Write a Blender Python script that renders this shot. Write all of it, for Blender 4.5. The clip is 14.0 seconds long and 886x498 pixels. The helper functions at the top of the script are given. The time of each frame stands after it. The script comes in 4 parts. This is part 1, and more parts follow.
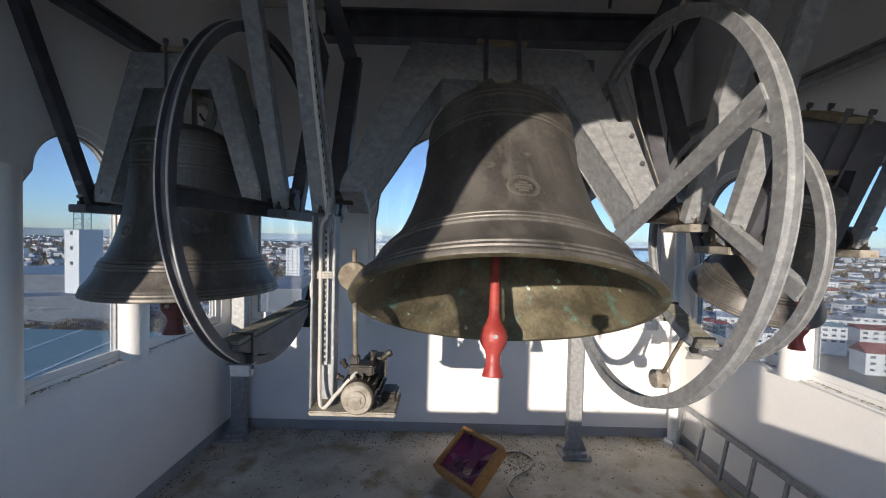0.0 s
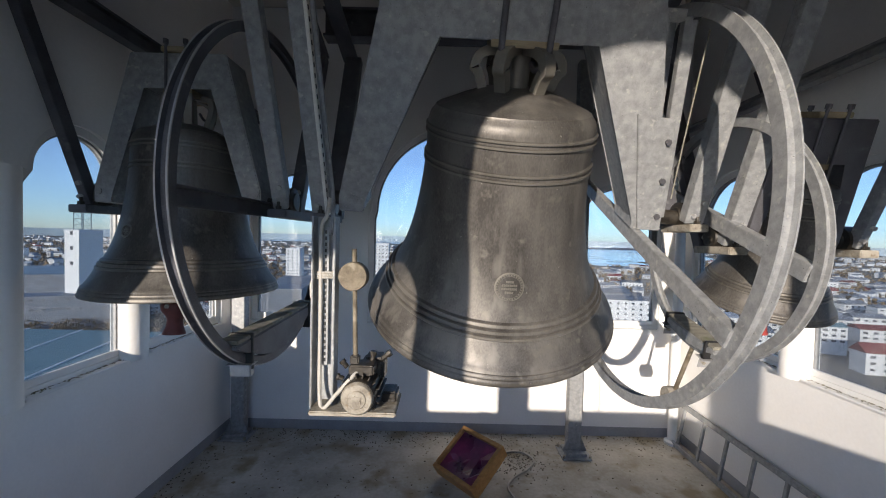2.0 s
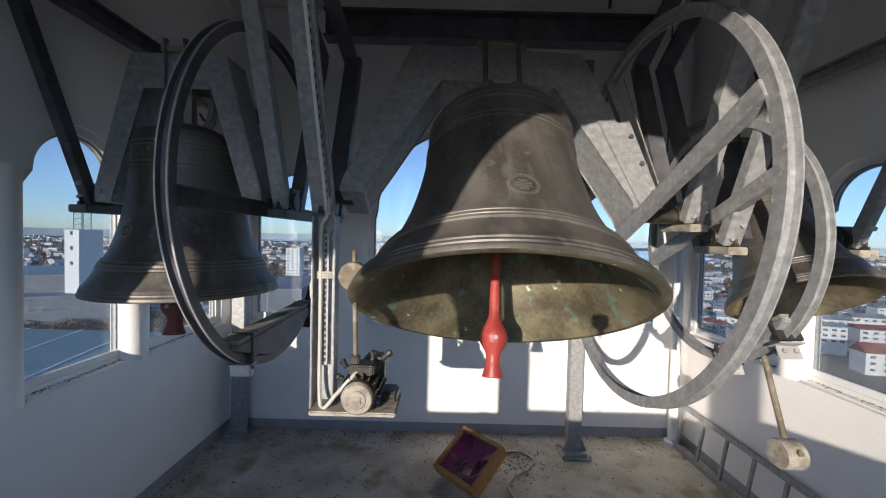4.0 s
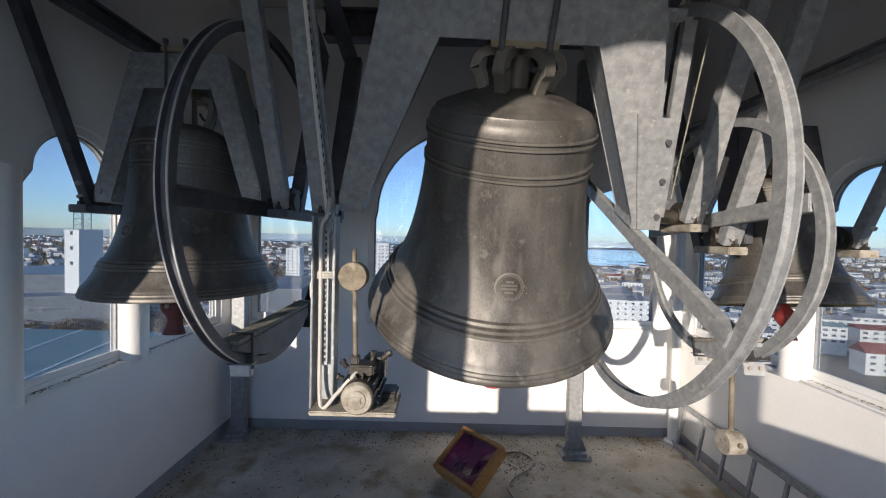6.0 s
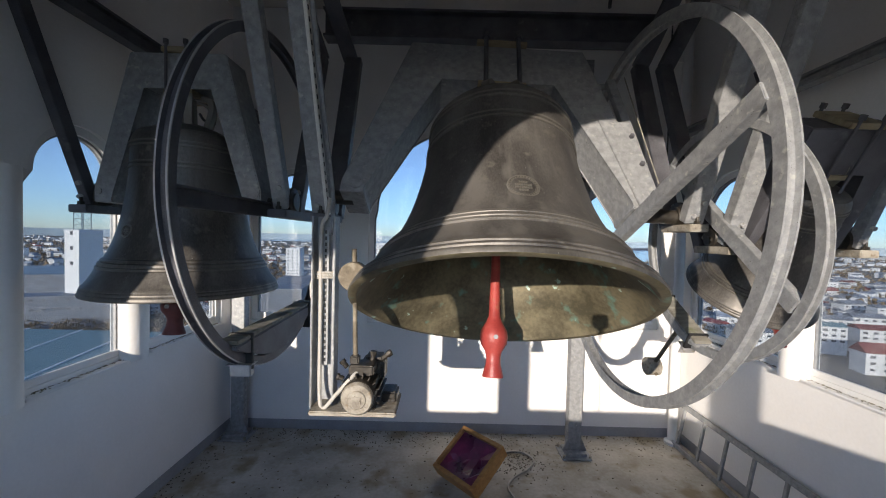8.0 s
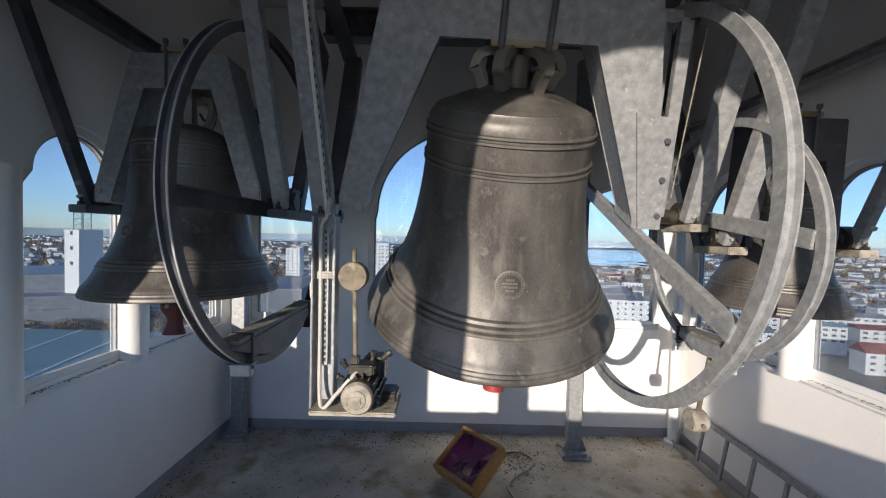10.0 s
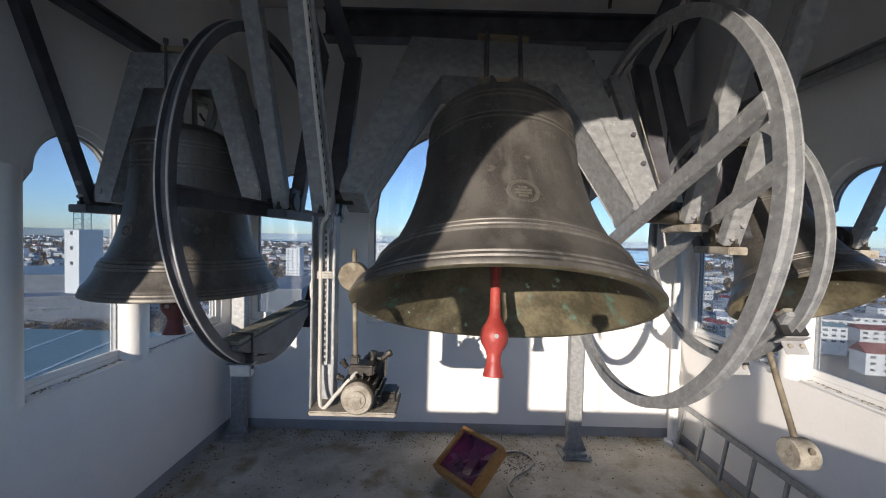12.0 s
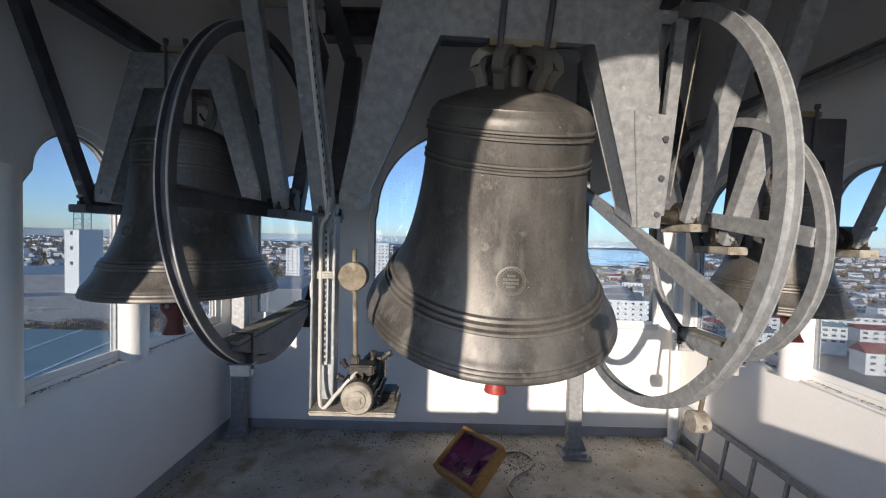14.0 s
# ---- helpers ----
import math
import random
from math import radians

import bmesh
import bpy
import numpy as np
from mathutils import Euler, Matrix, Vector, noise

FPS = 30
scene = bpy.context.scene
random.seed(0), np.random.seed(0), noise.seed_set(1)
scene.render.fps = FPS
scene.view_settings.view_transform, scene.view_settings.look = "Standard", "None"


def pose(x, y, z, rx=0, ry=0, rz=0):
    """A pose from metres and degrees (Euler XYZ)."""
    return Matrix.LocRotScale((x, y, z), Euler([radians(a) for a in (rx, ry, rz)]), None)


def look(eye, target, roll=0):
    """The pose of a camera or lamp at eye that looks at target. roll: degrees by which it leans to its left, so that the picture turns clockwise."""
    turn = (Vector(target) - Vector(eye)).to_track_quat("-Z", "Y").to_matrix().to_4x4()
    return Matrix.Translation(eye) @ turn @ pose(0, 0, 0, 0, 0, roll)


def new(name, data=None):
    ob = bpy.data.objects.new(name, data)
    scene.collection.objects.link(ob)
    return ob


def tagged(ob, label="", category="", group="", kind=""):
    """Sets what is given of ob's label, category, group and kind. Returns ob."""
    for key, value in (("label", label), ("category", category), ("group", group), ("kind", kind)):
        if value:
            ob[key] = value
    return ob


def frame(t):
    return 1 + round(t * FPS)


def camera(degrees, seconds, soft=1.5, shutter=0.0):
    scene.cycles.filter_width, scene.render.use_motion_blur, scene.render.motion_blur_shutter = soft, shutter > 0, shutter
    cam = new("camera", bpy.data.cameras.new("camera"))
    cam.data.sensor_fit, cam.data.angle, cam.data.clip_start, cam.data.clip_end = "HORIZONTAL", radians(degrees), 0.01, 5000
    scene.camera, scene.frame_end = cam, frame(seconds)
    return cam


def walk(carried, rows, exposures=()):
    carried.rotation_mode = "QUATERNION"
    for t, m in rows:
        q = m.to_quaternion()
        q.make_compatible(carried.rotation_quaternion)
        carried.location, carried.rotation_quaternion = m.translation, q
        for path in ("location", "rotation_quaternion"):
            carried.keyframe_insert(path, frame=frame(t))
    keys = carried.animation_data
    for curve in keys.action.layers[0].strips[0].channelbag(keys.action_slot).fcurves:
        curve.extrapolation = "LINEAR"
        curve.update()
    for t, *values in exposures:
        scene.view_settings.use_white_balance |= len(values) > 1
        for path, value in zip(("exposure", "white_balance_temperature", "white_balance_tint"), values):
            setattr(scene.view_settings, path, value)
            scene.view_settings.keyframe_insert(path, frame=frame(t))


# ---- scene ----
# ---------------------------------------------------------------- camera
EYE_Z = 2.05
cam = camera(98, 14.0, 1.05)
EYE = look((0, 0, EYE_Z), (0, 10, EYE_Z - 0.30), 1.4)
walk(cam, [(0.0, EYE), (14.0, EYE)], [(0.0, 0.75, 7450, 14), (14.0, 0.75, 7450, 14)])

# ---------------------------------------------------------------- light
SUN_TRAVEL = Vector((0.40, 1.0, -0.205)).normalized()
world = bpy.data.worlds.new("sky")
scene.world = world
world.use_nodes = True
wn = world.node_tree.nodes
sky = wn.new("ShaderNodeTexSky")
sky.sky_type, sky.sun_disc = "NISHITA", False
sky.sun_elevation = math.asin(-SUN_TRAVEL.z)
sky.sun_rotation = math.atan2(-SUN_TRAVEL.x, -SUN_TRAVEL.y)
sky.altitude, sky.air_density, sky.dust_density, sky.ozone_density = 60, 0.75, 0.2, 4.5
pale = wn.new("ShaderNodeHueSaturation")
pale.inputs["Hue"].default_value, pale.inputs["Saturation"].default_value = 0.494, 0.88
world.node_tree.links.new(sky.outputs[0], pale.inputs["Color"])
cool = wn.new("ShaderNodeMix")
cool.data_type, cool.blend_type = "RGBA", "MULTIPLY"
cool.inputs[0].default_value, cool.inputs[7].default_value = 1.0, (0.95, 0.975, 1.08, 1)
world.node_tree.links.new(pale.outputs[0], cool.inputs[6])
world.node_tree.links.new(cool.outputs[2], wn["Background"].inputs[0])
wn["Background"].inputs[1].default_value = 0.25
sun = new("sun", bpy.data.lights.new("sun", "SUN"))
sun.data.energy, sun.data.angle, sun.data.color = 3.6, radians(0.55), (1.0, 0.965, 0.92)
sun.matrix_world = look((0, 0, 0), SUN_TRAVEL)


# ---------------------------------------------------------------- materials
def mat(name, c1, c2, rough=0.6, metal=0.0, scale=6.0, fine=60.0, bump=0.15, island=0.0, spots=None, stretch=(1, 1, 1), pits=None):
    """Two-scale noise between c1 and c2, with fine relief; spots: (colour, scale, threshold)."""
    m = bpy.data.materials.new(name)
    m.use_nodes = True
    n, l = m.node_tree.nodes, m.node_tree.links
    b = n["Principled BSDF"]
    tc, mp = n.new("ShaderNodeTexCoord"), n.new("ShaderNodeMapping")
    mp.inputs["Scale"].default_value = stretch
    l.new(tc.outputs["Object"], mp.inputs[0])
    big, small = n.new("ShaderNodeTexNoise"), n.new("ShaderNodeTexNoise")
    for t, s, d in ((big, scale, 5), (small, fine, 4)):
        t.inputs["Scale"].default_value, t.inputs["Detail"].default_value = s, d
        l.new(mp.outputs[0], t.inputs["Vector"])
    ma = n.new("ShaderNodeMath")
    ma.operation = "MULTIPLY_ADD"
    ma.inputs[1].default_value = 0.35
    l.new(small.outputs[0], ma.inputs[0])
    l.new(big.outputs[0], ma.inputs[2])
    ramp = n.new("ShaderNodeValToRGB")
    ramp.color_ramp.elements[0].position, ramp.color_ramp.elements[1].position = 0.5, 0.85
    ramp.color_ramp.elements[0].color, ramp.color_ramp.elements[1].color = (*c1, 1), (*c2, 1)
    l.new(ma.outputs[0], ramp.inputs[0])
    colour = ramp.outputs[0]
    if spots:
        sc, ss, th = spots
        sn, sr = n.new("ShaderNodeTexNoise"), n.new("ShaderNodeValToRGB")
        sn.inputs["Scale"].default_value, sn.inputs["Detail"].default_value = ss, 6
        l.new(tc.outputs["Object"], sn.inputs["Vector"])
        sr.color_ramp.elements[0].position, sr.color_ramp.elements[1].position = th, th + 0.13
        l.new(sn.outputs[0], sr.inputs[0])
        mx = n.new("ShaderNodeMix")
        mx.data_type = "RGBA"
        l.new(sr.outputs[0], mx.inputs[0])
        l.new(colour, mx.inputs[6])
        mx.inputs[7].default_value = (*sc, 1)
        colour = mx.outputs[2]
    if pits:
        pc, ps, th = pits
        pn, pr, px = n.new("ShaderNodeTexNoise"), n.new("ShaderNodeValToRGB"), n.new("ShaderNodeMix")
        pn.inputs["Scale"].default_value, pn.inputs["Detail"].default_value = ps, 3
        l.new(tc.outputs["Object"], pn.inputs["Vector"])
        pr.color_ramp.elements[0].position, pr.color_ramp.elements[1].position = th, th + 0.05
        l.new(pn.outputs[0], pr.inputs[0])
        px.data_type = "RGBA"
        l.new(pr.outputs[0], px.inputs[0])
        l.new(colour, px.inputs[6])
        px.inputs[7].default_value = (*pc, 1)
        colour = px.outputs[2]
    if island:
        oi, hs, mm = n.new("ShaderNodeNewGeometry"), n.new("ShaderNodeHueSaturation"), n.new("ShaderNodeMapRange")
        mm.inputs[3].default_value, mm.inputs[4].default_value = 1 - island, 1 + island
        l.new(oi.outputs["Random Per Island"], mm.inputs[0])
        l.new(mm.outputs[0], hs.inputs["Value"])
        l.new(colour, hs.inputs["Color"])
        colour = hs.outputs[0]
    l.new(colour, b.inputs["Base Color"])
    rr = n.new("ShaderNodeMapRange")
    rr.inputs[3].default_value, rr.inputs[4].default_value = max(0.02, rough - 0.14), min(1, rough + 0.14)
    l.new(ma.outputs[0], rr.inputs[0])
    l.new(rr.outputs[0], b.inputs["Roughness"])
    b.inputs["Metallic"].default_value = metal
    if bump:
        bp = n.new("ShaderNodeBump")
        bp.inputs["Strength"].default_value, bp.inputs["Distance"].default_value = bump, 0.02
        l.new(ma.outputs[0], bp.inputs["Height"])
        l.new(bp.outputs[0], b.inputs["Normal"])
    return m


PLASTER = mat("white_plaster", (0.76, 0.75, 0.73), (0.84, 0.83, 0.81), 0.8, 0, 1.5, 45, 0.08)
CEIL = mat("grey_ceiling_concrete", (0.50, 0.47, 0.44), (0.62, 0.59, 0.55), 0.9, 0, 2, 40, 0.2)
BAND = mat("grey_base_paint", (0.26, 0.27, 0.29), (0.34, 0.35, 0.37), 0.7, 0, 3, 50, 0.1)
FLOOR = mat("dirty_painted_floor", (0.33, 0.305, 0.255), (0.52, 0.495, 0.445), 0.75, 0, 2.6, 30, 0.25, spots=((0.27, 0.225, 0.15), 3.1, 0.53), pits=((0.20, 0.16, 0.10), 17, 0.66))
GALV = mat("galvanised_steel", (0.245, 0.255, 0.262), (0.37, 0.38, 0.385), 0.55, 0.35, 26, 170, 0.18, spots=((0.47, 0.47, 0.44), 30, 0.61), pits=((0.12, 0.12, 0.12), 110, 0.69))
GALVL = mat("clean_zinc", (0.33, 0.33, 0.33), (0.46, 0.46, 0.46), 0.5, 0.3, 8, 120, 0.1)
LITRAIL = mat("sunlit_rail_steel", (0.62, 0.61, 0.56), (0.78, 0.77, 0.72), 0.4, 0.2, 8, 120, 0.1)
# dark steel; also stands in for shade on galvanised parts
GALVD = mat("dark_and_shaded_steel", (0.07, 0.07, 0.08), (0.14, 0.14, 0.155), 0.55, 0.3, 6, 150, 0.25, spots=((0.20, 0.20, 0.21), 14, 0.64))
BRONZE = mat("weathered_bronze", (0.062, 0.057, 0.053), (0.168, 0.157, 0.143), 0.44, 0.45, 5.0, 130, 0.04, spots=((0.175, 0.163, 0.142), 15, 0.59), stretch=(1, 1, 0.42), pits=((0.36, 0.35, 0.31), 75, 0.72))
bn, bl = BRONZE.node_tree.nodes, BRONZE.node_tree.links
bb = bn["Principled BSDF"]
worn, geo, edge = bn.new("ShaderNodeMix"), bn.new("ShaderNodeNewGeometry"), bn.new("ShaderNodeMapRange")
edge.inputs[1].default_value, edge.inputs[2].default_value, edge.inputs[4].default_value = 0.515, 0.58, 0.5
bl.new(geo.outputs["Pointiness"], edge.inputs[0])
bl.new(edge.outputs[0], worn.inputs[0])
worn.data_type = "RGBA"
bl.new(bb.inputs["Base Color"].links[0].from_socket, worn.inputs[6])
worn.inputs[7].default_value = (0.30, 0.285, 0.24, 1)
# runs of rain-washed metal down the waist
run, runr, runm, runc, runp = bn.new("ShaderNodeTexNoise"), bn.new("ShaderNodeValToRGB"), bn.new("ShaderNodeMix"), bn.new("ShaderNodeTexCoord"), bn.new("ShaderNodeMapping")
runp.inputs["Scale"].default_value = (1, 1, 0.05)
run.inputs["Scale"].default_value, run.inputs["Detail"].default_value = 11, 8
runr.color_ramp.elements[0].position, runr.color_ramp.elements[1].position = 0.57, 0.72
bl.new(runc.outputs["Object"], runp.inputs[0])
bl.new(runp.outputs[0], run.inputs["Vector"])
bl.new(run.outputs[0], runr.inputs[0])
bl.new(runr.outputs[0], runm.inputs[0])
runm.data_type = "RGBA"
bl.new(worn.outputs[2], runm.inputs[6])
runm.inputs[7].default_value = (0.18, 0.168, 0.152, 1)
bl.new(runm.outputs[2], bb.inputs["Base Color"])
BRONZE_IN = mat("green_tarnished_bronze", (0.075, 0.066, 0.042), (0.19, 0.165, 0.105), 0.55, 0.3, 5, 40, 0.15, spots=((0.13, 0.30, 0.25), 6, 0.60), pits=((0.42, 0.58, 0.50), 13, 0.69))
RED = mat("red_paint", (0.26, 0.032, 0.028), (0.40, 0.062, 0.052), 0.42, 0, 8, 90, 0.2, spots=((0.30, 0.11, 0.07), 16, 0.62))
REDOLD = mat("faded_dark_red_paint", (0.10, 0.022, 0.022), (0.17, 0.042, 0.038), 0.5, 0, 8, 60, 0.1)
WOOD = mat("pale_worn_wood", (0.22, 0.17, 0.10), (0.38, 0.31, 0.20), 0.7, 0, 5, 60, 0.2, stretch=(1, 6, 6))
WOODGR = mat("grey_weathered_wood", (0.17, 0.16, 0.13), (0.30, 0.285, 0.24), 0.8, 0, 5, 70, 0.3, stretch=(1, 6, 6), spots=((0.16, 0.17, 0.09), 9, 0.6))
WOODOR = mat("varnished_pine", (0.38, 0.17, 0.05), (0.52, 0.27, 0.09), 0.45, 0, 6, 60, 0.1, stretch=(1, 6, 6))
BLACK = mat("black_rubber", (0.012, 0.012, 0.013), (0.03, 0.03, 0.03), 0.55, 0, 10, 80, 0.1)
GREASE = mat("greasy_dark_iron", (0.018, 0.016, 0.013), (0.05, 0.042, 0.033), 0.42, 0.2, 12, 80, 0.3)
DUSTY = mat("dusty_grey_iron", (0.21, 0.185, 0.15), (0.42, 0.39, 0.33), 0.75, 0.2, 16, 80, 0.35, spots=((0.20, 0.14, 0.085), 24, 0.60), pits=((0.12, 0.09, 0.06), 60, 0.68))
CABLE = mat("pale_grey_cable", (0.40, 0.385, 0.345), (0.52, 0.50, 0.46), 0.55, 0, 10, 80, 0.05)
FRAMEW = mat("white_window_paint", (0.72, 0.72, 0.71), (0.80, 0.80, 0.79), 0.5, 0, 4, 60, 0.06)
RUST = mat("brown_dusty_rod", (0.11, 0.088, 0.06), (0.23, 0.195, 0.145), 0.7, 0.2, 12, 80, 0.2, spots=((0.34, 0.30, 0.23), 15, 0.58))
BLUEST = mat("blue_green_steel", (0.06, 0.10, 0.14), (0.10, 0.15, 0.19), 0.5, 0.1, 6, 60, 0.08)

GLASS = bpy.data.materials.new("window_glass")
GLASS.use_nodes = True
gn, gl = GLASS.node_tree.nodes, GLASS.node_tree.links
gn.remove(gn["Principled BSDF"])
gt, gg, gm = gn.new("ShaderNodeBsdfTransparent"), gn.new("ShaderNodeBsdfGlossy"), gn.new("ShaderNodeMixShader")
gt.inputs[0].default_value = (0.63, 0.665, 0.69, 1)
gg.inputs["Roughness"].default_value = 0.03
gm.inputs[0].default_value = 0.03
gl.new(gt.outputs[0], gm.inputs[1])
gl.new(gg.outputs[0], gm.inputs[2])
gd, gx = gn.new("ShaderNodeBsdfDiffuse"), gn.new("ShaderNodeMixShader")
gd.inputs[0].default_value = (0.7, 0.72, 0.74, 1)
gx.inputs[0].default_value = 0.05
gl.new(gm.outputs[0], gx.inputs[1])
gl.new(gd.outputs[0], gx.inputs[2])
gl.new(gx.outputs[0], gn["Material Output"].inputs[0])


# ---------------------------------------------------------------- mesh helpers
def part(name, bm, material, parent=None, label="", smooth=False):
    """One mesh object, under a thing or a part."""
    me = bpy.data.meshes.new(name)
    bmesh.ops.recalc_face_normals(bm, faces=bm.faces)
    bm.to_mesh(me)
    bm.free()
    me.materials.append(material)
    if smooth:
        for p in me.polygons:
            p.use_smooth = True
        me.set_sharp_from_angle(angle=radians(40))
    ob = new(name, me)
    ob.parent = parent
    return tagged(ob, label) if label else ob


def thing(name, m, label, category, group="", kind=""):
    ob = new(name)
    ob.empty_display_size = 0.1
    ob.matrix_world = m
    return tagged(ob, label, category, group, kind)


def hexa(bm, pts):
    """A six-sided solid from 8 corners: bottom loop of four, top loop of four."""
    v = [bm.verts.new(p) for p in pts]
    for f in ((3, 2, 1, 0), (4, 5, 6, 7), (0, 1, 5, 4), (1, 2, 6, 5), (2, 3, 7, 6), (3, 0, 4, 7)):
        bm.faces.new([v[i] for i in f])


def box(bm, x0, x1, y0, y1, z0, z1, bev=0.0):
    b2 = bmesh.new()
    hexa(b2, [(x0, y0, z0), (x1, y0, z0), (x1, y1, z0), (x0, y1, z0), (x0, y0, z1), (x1, y0, z1), (x1, y1, z1), (x0, y1, z1)])
    merge(bm, b2, bev)
    return bm


def merge(bm, b2, bev=0.0):
    if bev:
        bmesh.ops.bevel(b2, geom=b2.edges[:], offset=bev, segments=2, affect="EDGES")
    me = bpy.data.meshes.new("tmp")
    b2.to_mesh(me)
    b2.free()
    bm.from_mesh(me)
    bpy.data.meshes.remove(me)


def B():
    return bmesh.new()


def prism(bm, poly, to3, a, b, bev=0.0):
    """Extrude a 2D outline between depths a and b; to3(u, v, w) gives the place."""
    b2 = bmesh.new()
    lo = [b2.verts.new(to3(u, v, a)) for u, v in poly]
    hi = [b2.verts.new(to3(u, v, b)) for u, v in poly]
    b2.faces.new(lo)
    b2.faces.new(hi[::-1])
    for i in range(len(poly)):
        j = (i + 1) % len(poly)
        b2.faces.new((lo[i], lo[j], hi[j], hi[i]))
    merge(bm, b2, bev)
    return bm


def lathe(bm, prof, seg=48, axis="z", centre=(0, 0, 0)):
    """Turn a profile of (radius, height) about an axis."""
    rings = []
    c = Vector(centre)
    for r, h in prof:
        row = []
        for i in range(seg if r > 1e-6 else 1):
            a = 2 * math.pi * i / seg
            p = (r * math.cos(a), r * math.sin(a), h)
            if axis == "x":
                p = (h, p[0], p[1])
            elif axis == "y":
                p = (p[0], h, p[1])
            row.append(bm.verts.new(c + Vector(p)))
        rings.append(row)
    for a, b in zip(rings, rings[1:]):
        for i in range(seg):
            j = (i + 1) % seg
            q = [a[i % len(a)], a[j % len(a)], b[j % len(b)], b[i % len(b)]]
            q = list(dict.fromkeys(q))
            if len(q) > 2:
                bm.faces.new(q)
    return bm


def rod(bm, p0, p1, r, seg=12, r1=None):
    p0, p1 = Vector(p0), Vector(p1)
    d = p1 - p0
    q = Vector((0, 0, 1)).rotation_difference(d).to_matrix()
    b2 = bmesh.new()
    lathe(b2, [(0, 0), (r, 0), (r1 or r, d.length), (0, d.length)], seg)
    for v in b2.verts:
        v.co = p0 + q @ v.co
    merge(bm, b2)
    return bm


def pipe(bm, pts, r, seg=8):
    """A bent round tube through points, smoothed."""
    P = [Vector(p) for p in pts]
    fine = []
    for i in range(len(P) - 1):
        a, b, c, d = P[max(i - 1, 0)], P[i], P[i + 1], P[min(i + 2, len(P) - 1)]
        for k in range(6):
            t = k / 6
            fine.append(0.5 * (2 * b + (c - a) * t + (2 * a - 5 * b + 4 * c - d) * t * t + (3 * b - a - 3 * c + d) * t ** 3))
    fine.append(P[-1])
    rings = []
    up = Vector((0.31, 0.2, 0.93))
    for i, p in enumerate(fine):
        d = (fine[min(i + 1, len(fine) - 1)] - fine[max(i - 1, 0)]).normalized()
        e1 = d.cross(up).normalized()
        e2 = d.cross(e1)
        rings.append([bm.verts.new(p + r * (math.cos(2 * math.pi * k / seg) * e1 + math.sin(2 * math.pi * k / seg) * e2)) for k in range(seg)])
    for a, b in zip(rings, rings[1:]):
        for k in range(seg):
            bm.faces.new((a[k], a[(k + 1) % seg], b[(k + 1) % seg], b[k]))
    bm.faces.new(rings[0])
    bm.faces.new(rings[-1][::-1])
    return bm


def channel(bm, p0, p1, w, d, t=0.012, face=(0, -1, 0), bev=0.003):
    """A rolled U-channel from p0 to p1; its web (width w) faces along face, flanges d run back."""
    p0, p1 = Vector(p0), Vector(p1)
    z = (p1 - p0).normalized()
    f = Vector(face)
    f = (f - z * f.dot(z)).normalized()
    s = z.cross(f)
    L = (p1 - p0).length
    out = [(-w / 2, 0), (w / 2, 0), (w / 2, -d), (w / 2 - t, -d), (w / 2 - t, -t), (-w / 2 + t, -t), (-w / 2 + t, -d), (-w / 2, -d)]
    prism(bm, out, lambda u, v, q: p0 + s * u + f * v + z * q, 0, L, bev)
    return bm


def bar(bm, p0, p1, w, d, face=(0, -1, 0), bev=0.004):
    p0, p1 = Vector(p0), Vector(p1)
    z = (p1 - p0).normalized()
    f = Vector(face)
    f = (f - z * f.dot(z)).normalized()
    s = z.cross(f)
    out = [(-w / 2, -d / 2), (w / 2, -d / 2), (w / 2, d / 2), (-w / 2, d / 2)]
    prism(bm, out, lambda u, v, q: p0 + s * u + f * v + z * q, 0, (p1 - p0).length, bev)
    return bm


# ---------------------------------------------------------------- the chamber
XL, XR, YF, YB, TOP, SILL = -2.20, 2.49, 4.0, -1.10, 4.35, 1.125
WALL_T = 0.10


def arched_wall(name, length, openings, to3, label):
    """A plastered wall of thickness WALL_T with arched openings (u0, u1, sill, spring, cut); below the spring they are wider by cut."""
    bm = B()
    u = 0.0
    last = 0.0
    for u0, u1, sill, spring, cut in openings:
        prism(bm, [(u + last, sill), (u0 - cut, sill), (u0 - cut, spring), (u + last, spring)], to3, 0, WALL_T)
        last = cut
        prism(bm, [(u, spring), (u0, spring), (u0, TOP), (u, TOP)], to3, 0, WALL_T)
        prism(bm, [(u, 0), (u1, 0), (u1, sill), (u, sill)], to3, 0, WALL_T)
        r, c, n = (u1 - u0) / 2, (u0 + u1) / 2, 24
        for i in range(n):
            a, b = math.pi * (1 - i / n), math.pi * (1 - (i + 1) / n)
            pa, pb = (c + r * math.cos(a), spring + r * math.sin(a)), (c + r * math.cos(b), spring + r * math.sin(b))
            prism(bm, [pa, pb, (pb[0], TOP), (pa[0], TOP)], to3, 0, WALL_T)
        u = u1
    prism(bm, [(u, 0), (length, 0), (length, SILL), (u, SILL)], to3, 0, WALL_T)
    prism(bm, [(u + last, SILL), (length, SILL), (length, 2.3), (u + last, 2.3)], to3, 0, WALL_T)
    prism(bm, [(u, 2.3), (length, 2.3), (length, TOP), (u, TOP)], to3, 0, WALL_T)
    bmesh.ops.remove_doubles(bm, verts=bm.verts, dist=0.0005)
    return tagged(part(name, bm, PLASTER), label, "wall", kind="structure")


